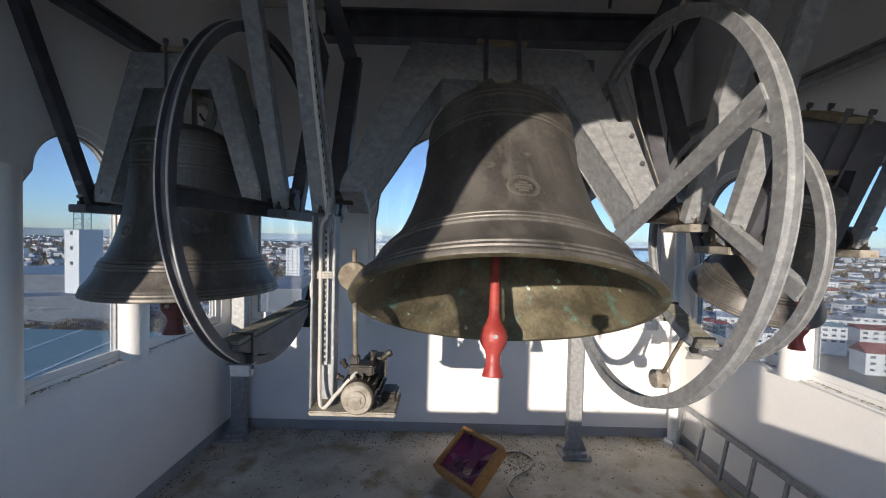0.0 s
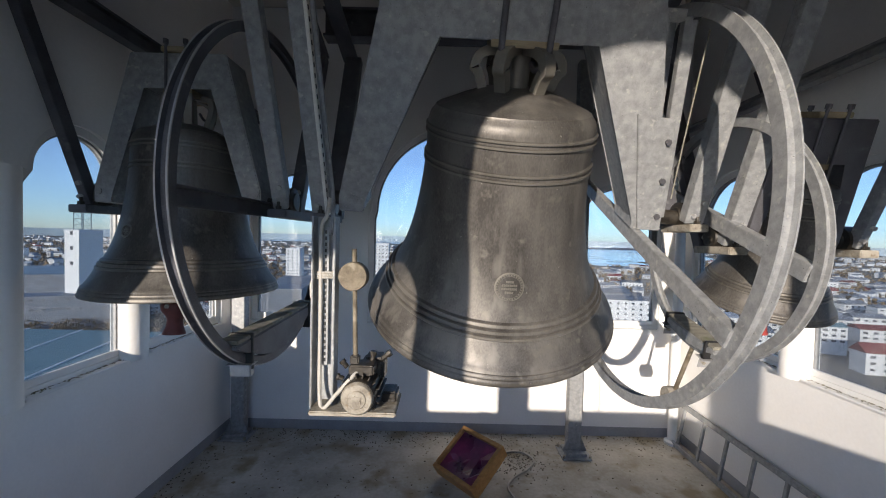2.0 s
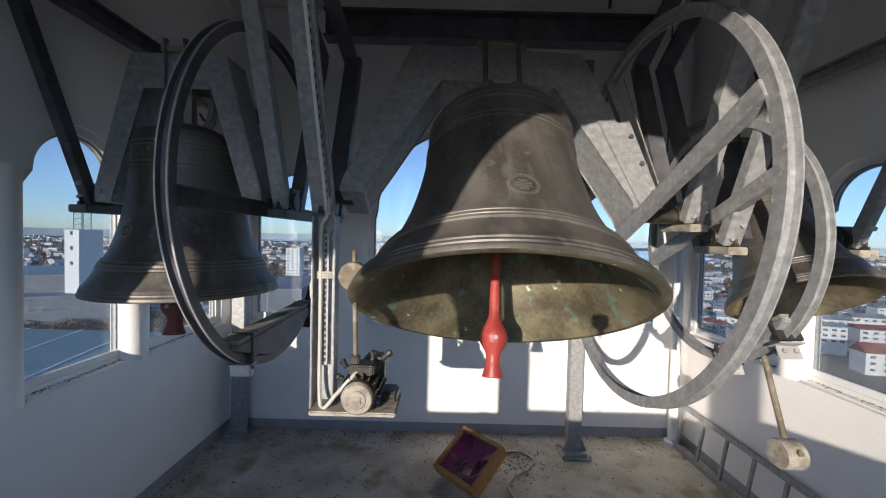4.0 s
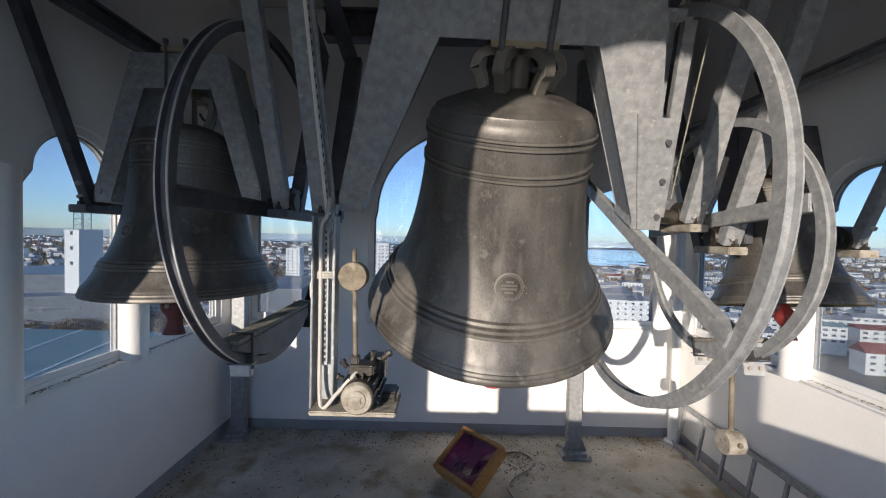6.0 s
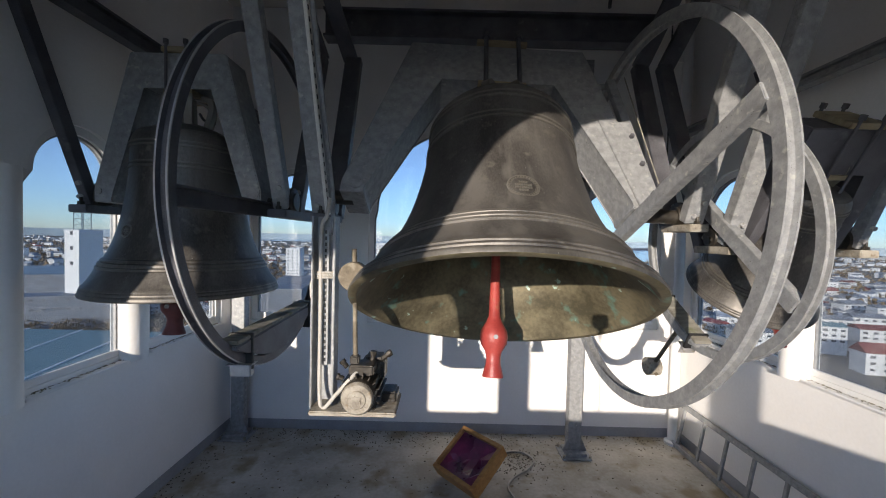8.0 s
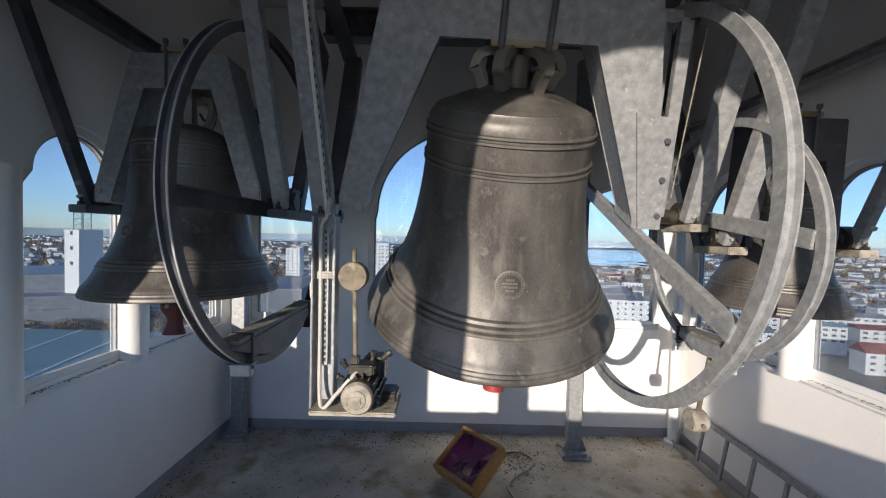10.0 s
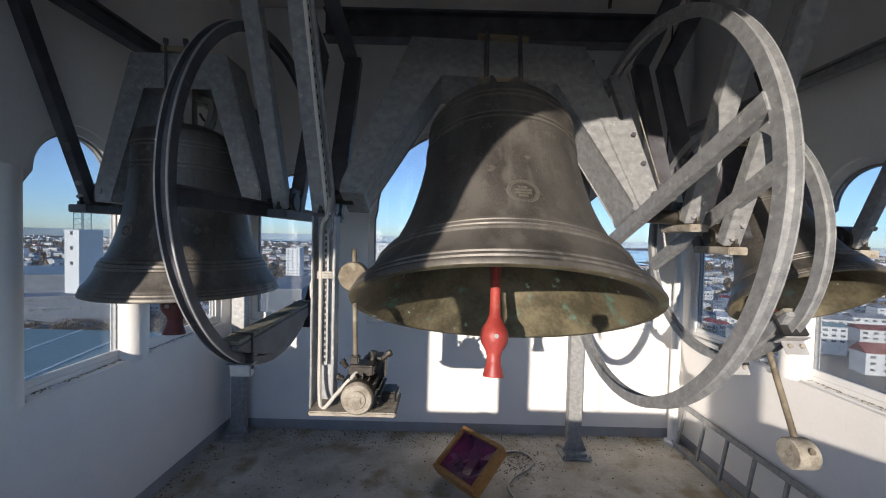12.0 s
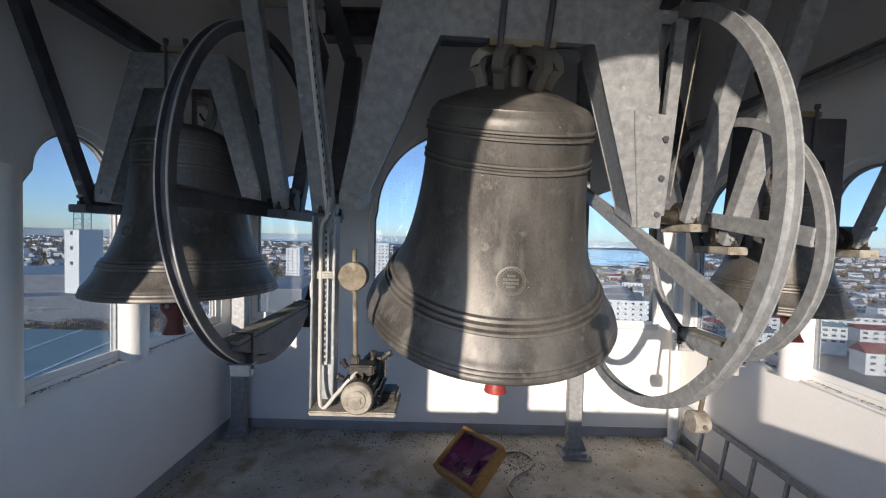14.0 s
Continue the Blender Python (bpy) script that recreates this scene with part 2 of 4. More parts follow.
def window(name, u0, u1, sill, spring, to3, cut, label, glazed=True, depth=0.055):
    """Arched frame, glazing bead, sill board and one pane, set back in the wall."""
    w = thing(name, Matrix.Identity(4), label, "window", kind="structure")
    r, c, n = (u1 - u0) / 2, (u0 + u1) / 2, 24
    def loop(off):
        rr = r - off
        pts = [(c + rr + cut, sill + off), (c + rr + cut, spring - 0.01 - off), (c + rr, spring)]
        pts += [(c + rr * math.cos(math.pi * i / n), spring + rr * math.sin(math.pi * i / n)) for i in range(1, n)]
        return pts + [(c - rr, spring), (c - rr - cut, spring - 0.01 - off), (c - rr - cut, sill + off)]
    def ring(off, width, a, b):
        o, i = loop(off), loop(off + width)
        bm = B()
        for k in range(len(o)):
            j = (k + 1) % len(o)
            prism(bm, [o[k], o[j], i[j], i[k]], to3, a, b)
        bmesh.ops.remove_doubles(bm, verts=bm.verts, dist=0.0004)
        return bm
    part("window_frame", ring(0.0, 0.05, depth - 0.03, depth + 0.04), FRAMEW, w)
    part("bottom_rail", prism(B(), [(u0 + 0.052 - cut, sill + 0.051), (u1 - 0.052 + cut, sill + 0.051), (u1 - 0.052 + cut, sill + 0.095), (u0 + 0.052 - cut, sill + 0.095)], to3, depth - 0.026, depth - 0.004, 0.003), FRAMEW, w)
    part("glazing_bead", ring(0.051, 0.014, depth - 0.012, depth + 0.02), GALV, w, "thin grey metal bead")
    bm = B()
    prism(bm, [(u0 + 0.004 - cut, sill + 0.003), (u1 - 0.004 + cut, sill + 0.003), (u1 - 0.004 + cut, sill + 0.02), (u0 + 0.004 - cut, sill + 0.02)], to3, -0.035, depth - 0.034, 0.004)
    part("window_sill", bm, FRAMEW, w, "white painted sill, dusty along its edge")
    if glazed:
        p = part("pane", prism(B(), loop(0.055), to3, depth + 0.002, depth + 0.008), GLASS, w, "clear glass pane")
        p.visible_shadow = False
    return w


far3 = lambda u, v, w: (XL + u, YF + w, v)
left3 = lambda u, v, w: (XL - w, YB + u, v)
right3 = lambda u, v, w: (XR + w, YB + u, v)
back3 = lambda u, v, w: (XL + u, YB - w, v)
WF = XR - XL
FAR = [(-1.99 - XL, -1.075 - XL, SILL, 2.27, 0.0), (-0.755 - XL, 1.05 - XL, SILL, 2.30, 0.02), (1.37 - XL, 2.27 - XL, SILL, 2.20, 0.0)]
# first two are out of view, cut high to put sun on the still bell
LEFT = [(0.01, 0.46, 1.97, 2.30, 0.0), (0.50, 1.30, 1.97, 2.05, 0.0), (3.14, 3.75, SILL, 2.36, 0.05), (4.00, 4.90, SILL, 2.25, 0.03)]
RIGHT = [(1.73, 2.78, SILL, 2.25, 0.05), (3.07, 3.68, SILL, 2.29, 0.07), (3.92, 4.90, SILL, 2.2, 0.04)]
BACK = [(-2.195 - XL, -1.43 - XL, 1.27, 2.26, 0.0), (-1.192 - XL, 0.688 - XL, 1.22, 2.75, 0.0), (0.778 - XL, 1.698 - XL, 1.43, 2.43, 0.0)]
for nm, ln, ops, t3 in (("wall_north", WF, FAR, far3), ("wall_west", YF - YB, LEFT, left3), ("wall_east", YF - YB, RIGHT, right3), ("wall_south", WF, BACK, back3)):
    arched_wall(nm, ln, ops, t3, "thick white plastered tower wall with arched window openings")
k = 1
for ops, t3 in ((FAR, far3), (LEFT, left3), (RIGHT, right3), (BACK, back3)):
    for op in ops:
        if op in (*LEFT[:2], BACK[0]):
            continue  # bare unseen corner openings, shaped to steer the sun into the room
        # south row is out of view and left unglazed to brighten the room
        window("window_%d" % k, *op[:4], t3, op[4], "arched opening with a white frame, its casement out" if t3 is back3 else "arched window, clear glass in a white frame", t3 is not back3)
        k += 1
tagged(part("floor", box(B(), XL - WALL_T, XR + WALL_T, YB - WALL_T, YF + WALL_T, -0.3, 0), FLOOR), "pale painted concrete floor, stained and littered with debris", "floor", kind="structure")
tagged(part("ceiling", box(B(), XL - WALL_T, XR + WALL_T, YB - WALL_T, YF + WALL_T, TOP + 0.002, TOP + 0.3), CEIL), "bare grey concrete ceiling in shade", "ceiling", kind="structure")
bm = B()
box(bm, XL + 0.006, XR - 0.006, YF - 0.004, YF + 0.02, 0.001, 0.10)
box(bm, XL - 0.02, XL + 0.004, YB, YF - 0.006, 0.001, 0.10)
box(bm, XR - 0.004, XR + 0.02, YB, YF - 0.006, 0.001, 0.10)
tagged(part("baseboard", bm, BAND), "band of grey paint along the wall's foot", "baseboard", kind="structure")

# ---------------------------------------------------------------- bells
# bell outline as (radius, height) in parts of the lip's radius and the shoulder's height
SOUND_BOW = [(1.0, 0.0), (1.003, 0.012), (0.994, 0.022), (0.986, 0.026), (0.989, 0.032), (0.983, 0.040), (0.974, 0.044), (0.976, 0.050), (0.966, 0.059), (0.951, 0.066), (0.932, 0.08), (0.90, 0.108), (0.868, 0.14), (0.855, 0.152), (0.862, 0.158), (0.856, 0.168), (0.838, 0.171), (0.842, 0.178), (0.834, 0.19), (0.814, 0.194), (0.818, 0.2), (0.808, 0.211), (0.785, 0.216)]
WAIST = [(0.75, 0.255), (0.703, 0.325), (0.664, 0.40), (0.633, 0.48), (0.608, 0.56), (0.586, 0.65), (0.575, 0.71)]
BEADS = []
for z, rr in ((0.746, 0.568), (0.770, 0.566), (0.866, 0.561), (0.890, 0.559)):
    BEADS += [(rr, z), (rr + 0.013, z + 0.003), (rr + 0.013, z + 0.011), (rr - 0.001, z + 0.015)]
SHOULDER = [(0.556, 0.918), (0.549, 0.936), (0.536, 0.952), (0.514, 0.966), (0.51, 0.974), (0.496, 0.977), (0.49, 0.982), (0.43, 0.996), (0.33, 1.022), (0.2, 1.05), (0.0, 1.055)]
BELL_OUT = SOUND_BOW + WAIST + BEADS + SHOULDER
BELL_IN = [(0.985, -0.004), (0.95, 0.0), (0.90, 0.05), (0.80, 0.115), (0.72, 0.185), (0.66, 0.26), (0.62, 0.35), (0.585, 0.45), (0.56, 0.6), (0.545, 0.75), (0.53, 0.88), (0.45, 0.95), (0.25, 0.985), (0.0, 0.99)]


def make_bell(parent, r, lip, shoulder, label, emblem=None, rise=0.235):
    """Bell body, inner skin, crown loops; heights are measured from the swing axis."""
    H = shoulder - lip
    body = part("bell", lathe(B(), [(a * r, lip + b * H) for a, b in BELL_OUT], 160), BRONZE, parent, label, True)
    inner = [(a * r, lip + b * H) for a, b in [(1.0, 0.0)] + BELL_IN]
    part("inner_skin", lathe(B(), inner, 96), BRONZE_IN, body, "olive bronze inside with green tarnish", True)
    s = r / 0.83
    z0, z1 = shoulder + 0.045 * H, shoulder + rise * H
    for i in range(6):
        a = i * math.pi / 3
        ca, sa = math.cos(a), math.sin(a)
        ctl = [(0.17, z0 - 0.05), (0.185, z0 + 0.02 * s), (0.215, z0 + 0.09 * s), (0.235, z1 - 0.10 * s), (0.215, z1 - 0.03 * s), (0.15, z1 - 0.004), (0.04, z1)]
        us = np.linspace(0, 1, 22)
        xs = [float(np.interp(u, np.linspace(0, 1, len(ctl)), [p[0] for p in ctl])) * s for u in us]
        zs = [float(np.interp(u, np.linspace(0, 1, len(ctl)), [p[1] for p in ctl])) for u in us]
        for _ in range(2):
            xs = [xs[0]] + [(xs[k - 1] + 2 * xs[k] + xs[k + 1]) / 4 for k in range(1, 21)] + [xs[-1]]
            zs = [zs[0]] + [(zs[k - 1] + 2 * zs[k] + zs[k + 1]) / 4 for k in range(1, 21)] + [zs[-1]]
        bm = B()
        rows = []
        for k in range(22):
            a0, b0 = max(k - 1, 0), min(k + 1, 21)
            tx, tz = xs[b0] - xs[a0], zs[b0] - zs[a0]
            ln = math.hypot(tx, tz)
            nx, nz = tz / ln * 0.024 * s, -tx / ln * 0.024 * s
            row = []
            for sg, wd in ((1, -0.03), (1, 0.03), (-1, 0.036), (-1, -0.036)):
                px, pz, w = xs[k] + sg * nx, zs[k] + sg * nz, wd * s
                row.append(bm.verts.new((px * ca - w * sa, px * sa + w * ca, pz)))
            rows.append(row)
        for p, q in zip(rows, rows[1:]):
            for k in range(4):
                bm.faces.new((p[k], p[(k + 1) % 4], q[(k + 1) % 4], q[k]))
        bm.faces.new(rows[0])
        bm.faces.new(rows[-1][::-1])
        part("crown_loop", bm, BRONZE, body, smooth=True)
    part("crown_post", lathe(B(), [(0, z0 - 0.03), (0.07 * s, z0 - 0.03), (0.06 * s, z1), (0, z1)], 20), BRONZE, body, smooth=True)
    if emblem:
        ang, zz, rad = emblem
        rr = float(np.interp((zz - lip) / H, [b for a, b in BELL_OUT], [a for a, b in BELL_OUT])) * r
        m = Matrix.Rotation(radians(ang), 4, "Z") @ Matrix.Translation((0, -rr - 0.001, zz)) @ Matrix.Rotation(radians(90 - 17), 4, "X")
        bm = B()
        lathe(bm, [(rad, -0.01), (rad, 0.008), (rad * 0.9, 0.010), (rad * 0.88, 0.0), (rad * 0.8, 0.0), (rad * 0.78, 0.008), (rad * 0.74, 0.008), (rad * 0.72, 0.0), (0, 0.0)], 40)
        for q, wdt in ((0.36, 0.55), (0.12, 1.05), (-0.12, 1.05), (-0.36, 0.6)):
            n = max(3, int(wdt * 8))
            for i in range(n):
                x = (i + 0.5) / n * wdt * rad - wdt * rad / 2
                box(bm, x - wdt * rad / n * 0.36, x + wdt * rad / n * 0.36, (q - 0.07) * rad, (q + 0.07) * rad, -0.002, 0.009)
        for i in range(30):
            a = 2 * math.pi * i / 30
            rod(bm, (0.84 * rad * math.cos(a), 0.84 * rad * math.sin(a), 0), (0.84 * rad * math.cos(a), 0.84 * rad * math.sin(a), 0.008), rad * 0.05, 6)
        for v in bm.verts:
            v.co.z = v.co.z * 0.45 - v.co.x ** 2 / (2 * rr)
        bm.transform(m)
        part("medallion", bm, BRONZE, body, "round cast medallion with illegible lettering")
    return body


def make_clapper(parent, pivot, length, s, paint, label):
    """Hung from the bell's inside; origin at its pivot."""
    prof = [(0, 0.03), (0.03, 0.02), (0.03, -0.02), (0.026, -0.05), (0.026, -0.5 * length), (0.034, -0.77 * length), (0.05, -0.795 * length), (0.078, -0.825 * length), (0.084, -0.85 * length), (0.078, -0.875 * length),
            (0.05, -0.905 * length), (0.042, -0.925 * length), (0.044, -0.95 * length), (0.062, -0.995 * length), (0.06, -length), (0, -length)]
    c = part("clapper", lathe(B(), [(a * s, b) for a, b in prof], 32), paint, parent, label, True)
    part("bolt", rod(B(), (0, -0.09 * s, -0.85 * length), (0, 0.09 * s, -0.85 * length), 0.014 * s, 6), GALV, c)
    c.matrix_basis = pose(0, 0, pivot)
    return c


def make_yoke(parent, half, top_in, top_out, low, high, depth, end_in, material, s=1.0, shift=0.0):
    """Bent box-section headstock: two splayed legs and a cross beam, with stiffener brackets, timber packing and hook bolts."""
    to3 = lambda u, v, w: (u + shift, w, v)
    y = depth / 2
    yoke = part("headstock", prism(B(), [(-top_out, high), (-half, 0.05), (-half, -0.035), (-end_in, -0.035), (-end_in, 0.02), (-top_in, low), (top_in, low), (end_in, 0.02), (end_in, -0.035), (half, -0.035), (half, 0.05), (top_out, high)], to3, -y, y, 0.006), material, parent, "cranked grey steel headstock, scuffed")
    for sx in (-1, 1):
        part("axle", rod(B(), (sx * (half - 0.03), 0, 0), (sx * (half + 0.15), 0, 0), 0.045 * s, 20), GREASE, yoke, smooth=True)
        part("boss", rod(B(), (sx * (half - 0.06 * s), -y - 0.006, 0.03), (sx * (half - 0.06 * s), y + 0.006, 0.03), 0.04 * s, 20), material, yoke, smooth=True)
    part("packing_block", box(B(), -0.165 * s, 0.165 * s, -y - 0.008 * s, y + 0.008 * s, low - 0.035, low - 0.002, 0.004), WOOD, yoke, "pale timber packing")
    part("packing_block", box(B(), -0.18 * s, 0.18 * s, -y - 0.03 * s, y + 0.03 * s, high + 0.002, high + 0.032, 0.004), WOOD, yoke, "pale timber packing")
    for sx in (-0.115, 0.115):
        for sy in (-1, 1):
            bm = B()
            yy = sy * (y + 0.03 * s)
            rod(bm, (sx * s, yy, low - 0.06), (sx * s, yy, high + 0.12 * s), 0.016 * s, 10)
            pipe(bm, [(sx * s, yy, low - 0.05), (sx * s * 0.95, yy, low - 0.10), (sx * s * 0.6, yy * 0.75, low - 0.13), (sx * s * 0.5, yy * 0.4, low - 0.10)], 0.016 * s)
            lathe(bm, [(0, high + 0.045), (0.03 * s, high + 0.045), (0.03 * s, high + 0.07), (0, high + 0.07)], 6, centre=(sx * s, yy, 0))
            part("hook_bolt", bm, GALVD, yoke, smooth=True)
    return yoke


def make_wheel(parent, x, R, arms, w=0.075, d=0.075, material=None, edges=False, drop=0.0):
    """Grooved channel rim in the plane x, with a flat diameter bar and stays. arms: angles in degrees of bars through the hub."""
    material = material or GALV
    w2 = w / 2
    g, f = 0.12 * w, 0.2 * w
    prof = [(R - d, x - w2), (R, x - w2), (R, x - w2 + g), (R - 0.38 * d, x - w2 + f), (R - 0.38 * d, x + w2 - f), (R, x + w2 - g), (R, x + w2), (R - d, x + w2), (R - d, x + w2 - g), (R - 0.55 * d, x + w2 - f), (R - 0.55 * d, x - w2 + f), (R - d, x - w2 + g), (R - d, x - w2)]
    rim = part("wheel_rim", lathe(B(), prof, 256, "x"), material, parent, "grooved grey steel wheel rim", True)
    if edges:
        # a thin ring of brighter zinc on each edge of the rim
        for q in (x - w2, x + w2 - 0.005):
            part("flange_edge", lathe(B(), [(R - 0.004, q - 0.001), (R + 0.002, q - 0.001), (R + 0.002, q + 0.006), (R - 0.004, q + 0.006), (R - 0.004, q - 0.001)], 256, "x"), GALVL, rim, "bright thin edge", True)
    for a in arms:
        c, s = math.cos(radians(a)), math.sin(radians(a))
        bm = channel(B(), (x - w2 - 0.012, -(R - 0.05) * c, -(R - 0.05) * s - drop), (x - w2 - 0.012, (R - 0.05) * c, (R - 0.05) * s - drop), 0.085, 0.05, 0.01, (-1, 0, 0))
        part("wheel_bar", bm, material, rim, "grey steel diameter bar")
    return rim


def sway(amp, lowest, period, t):
    """Turn in degrees; the mouth points to the south at the times lowest + n * period."""
    return -amp * math.cos(2 * math.pi * (t - lowest) / period)


AX = (0.345, 2.4, 2.248)
big = thing("swinging_bell", pose(*AX), "large weathered bronze bell swinging in a cranked steel headstock", "church bell", "church bells")
make_bell(big, 0.825, -0.6665, 0.622, "brown weathered bronze bell with cast ring mouldings", (1.9, -0.2186, 0.078), 0.192)
make_yoke(big, 0.935, 0.388, 0.615, 0.91, 1.25, 0.27, 0.795, GALV, 1.0, shift=-0.028)
big_clapper = make_clapper(big, 0.53, 1.54, 1.0, RED, "bright red painted clapper")
make_wheel(big, 0.82, 1.115, (0,), w=0.058, d=0.058, drop=0.078)

LX = (-1.57, 2.38, 2.245)
lft = thing("still_bell", pose(*LX), "dark bronze bell hanging still in a steel headstock", "church bell", "church bells")
make_bell(lft, 0.51, -0.555, 0.395, "dark patinated bronze bell with ring mouldings", (-20, -0.2, 0.038))
make_yoke(lft, 0.49, 0.2, 0.28, 0.64, 0.84, 0.22, 0.385, GALV, 0.5)
c = make_clapper(lft, 0.3, 1.11, 0.95, REDOLD, "dull dark red clapper")
c.matrix_basis = pose(0, 0, 0.3, -6.8)
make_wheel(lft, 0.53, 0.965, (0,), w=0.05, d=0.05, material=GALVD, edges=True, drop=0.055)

RX = (2.017, 2.333, 2.071)
rgt = thing("swinging_bell", pose(*RX), "small bronze bell swinging beside the wall in a steel headstock", "church bell", "church bells")
make_bell(rgt, 0.364, -0.378, 0.37, "olive brown bronze bell with ring mouldings")
make_yoke(rgt, 0.27, 0.15, 0.25, 0.48, 0.71, 0.2, 0.22, GALVD, 0.5)
rgt_clapper = make_clapper(rgt, 0.28, 0.86, 0.66, RED, "red painted clapper")
make_wheel(rgt, -0.379, 0.706, (6,), w=0.042, d=0.048, drop=-0.12)


# ---------------------------------------------------------------- bell frame
def hanger(x, y, z, label, material, w, top=3.42):
    """Bearing bracket carried by two splayed channel legs that hang from the beams overhead."""
    h = thing("bearing_hanger", Matrix.Identity(4), label, "steel bracket", "bearing hangers")
    run = (top - z) * 0.42
    for sy in (-1, 1):
        p0, p1 = Vector((x, y + sy * 0.10, z - 0.05)), Vector((x, y + sy * (0.1 + run), top))
        # the back leg's shade is put into its colour
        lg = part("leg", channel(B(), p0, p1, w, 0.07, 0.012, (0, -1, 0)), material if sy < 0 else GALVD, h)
        d = (p1 - p0).normalized()
        n = Vector((0, -d.z, d.y))
        for q in (0.05, 0.13):
            b0 = p0 + d * q + Vector((w * 0.18 * (1 if q > 0.1 else -1), 0, 0))
            part("bolt", rod(B(), b0 - n * 0.002, b0 + n * 0.018, 0.014, 6), GALVL, lg)
    bb = part("base_bar", box(B(), x - 0.055, x + 0.055, y - 0.155, y + 0.155, z - 0.10, z - 0.055, 0.005), DUSTY if x > 1.2 else GALVD, h, "grimy base bar")
    prof = [(0, -0.06), (0.05, -0.06), (0.055, -0.05), (0.085, -0.045), (0.085, 0.045), (0.055, 0.05), (0.05, 0.06), (0, 0.06)]
    part("bearing", lathe(B(), prof, 28, "x", (x, y, z)), GREASE, h, "greasy black bearing housing", True)
    for sy in (-0.13, 0.13):
        bm = rod(B(), (x, y + sy, z - 0.06), (x, y + sy, z - 0.01), 0.009, 8)
        rod(bm, (x, y + sy, z - 0.055), (x, y + sy, z - 0.035), 0.018, 6)
        part("bolt", bm, GREASE, bb)
    return h


for x, y, z, w in ((LX[0] - 0.545, LX[1], LX[2], 0.055), (LX[0] + 0.605, LX[1], LX[2], 0.085), (AX[0] - 1.07, AX[1], AX[2] - 0.02, 0.12), (AX[0] + 1.146, AX[1], AX[2] - 0.03, 0.11), (RX[0] - 0.345, RX[1], RX[2] + 0.02, 0.10), (RX[0] + 0.40, RX[1], RX[2] + 0.02, 0.05)):
    # west hanger coloured dark, as no sun should fall on it
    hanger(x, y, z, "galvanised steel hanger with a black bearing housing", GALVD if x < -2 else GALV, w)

# ---------------------------------------------------------------- steelwork overhead and along the walls
for x, z in ((-1.93, 3.22), (2.33, 3.12)):
    bm = B()
    k = 0.045 if x < 0 else 0.03
    for dz, w in ((-k, 0.08), (k, 0.08)):
        box(bm, x - w / 2, x + w / 2, YB, YF, z + dz - 0.008, z + dz + 0.008)
    box(bm, x - 0.006, x + 0.006, YB, YF, z - k + 0.008, z + k - 0.008)
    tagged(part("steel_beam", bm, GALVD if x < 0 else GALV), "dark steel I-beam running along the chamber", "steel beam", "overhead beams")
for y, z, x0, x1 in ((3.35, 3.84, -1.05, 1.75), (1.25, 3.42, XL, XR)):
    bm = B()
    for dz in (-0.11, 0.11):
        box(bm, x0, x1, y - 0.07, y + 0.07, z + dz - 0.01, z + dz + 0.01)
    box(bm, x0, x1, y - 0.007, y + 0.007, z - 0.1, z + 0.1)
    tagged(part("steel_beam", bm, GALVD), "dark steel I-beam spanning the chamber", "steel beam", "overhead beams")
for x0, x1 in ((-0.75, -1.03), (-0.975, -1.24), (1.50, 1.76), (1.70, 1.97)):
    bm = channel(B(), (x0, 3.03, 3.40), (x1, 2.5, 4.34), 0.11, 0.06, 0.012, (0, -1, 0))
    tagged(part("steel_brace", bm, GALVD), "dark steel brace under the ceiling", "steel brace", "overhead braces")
for x, y in ((1.93, 3.3),):
    tagged(part("drain_pipe", lathe(B(), [(0, 2.2), (0.05, 2.2), (0.05, 3.55), (0.058, 3.555), (0.058, 3.62), (0.05, 3.625), (0.05, 4.34), (0, 4.34)], 20, centre=(x, y, 0)), FRAMEW, None, smooth=True), "pale painted pipe with a sleeve joint, fixed under the ceiling", "pipe")
tagged(part("hanging_wire", rod(B(), (1.83, 3.2, 2.3), (1.83, 3.2, 4.34), 0.006, 6), BLACK), "thin black wire hanging from the ceiling", "wire")
tagged(part("hanging_wire", rod(B(), (0.86, 2.1, 3.3), (0.95, 2.1, 4.34), 0.01, 6), BLACK), "thin black wire hanging from the ceiling", "wire")


def wall_post(x, y, label, tall):
    """Galvanised post with a bolted foot plate and gussets."""
    p = thing("steel_post", pose(x, y, 0), label, "steel post", "wall posts")
    part("column", channel(B(), (0, 0, 0.02), (0, 0, tall), 0.125, 0.10, 0.012, (0, -1, 0)), GALV, p)
    part("foot_plate", box(B(), -0.14, 0.14, -0.10, 0.13, 0.002, 0.02, 0.004), GALV, p)
    part("foot_plate", box(B(), -0.10, 0.10, -0.07, 0.11, 0.022, 0.05, 0.004), GALV, p)
    for sx in (-1, 1):
        part("gusset", prism(B(), [(sx * 0.064, 0.05), (sx * 0.115, 0.05), (sx * 0.064, 0.17)], lambda u, v, w: (u, w, v), -0.01, 0.002), GALV, p)
        for yy in (-0.085, 0.115):
            part("bolt", rod(B(), (sx * 0.12, yy, 0.018), (sx * 0.12, yy, 0.045), 0.014, 6), DUSTY, p)
    return p


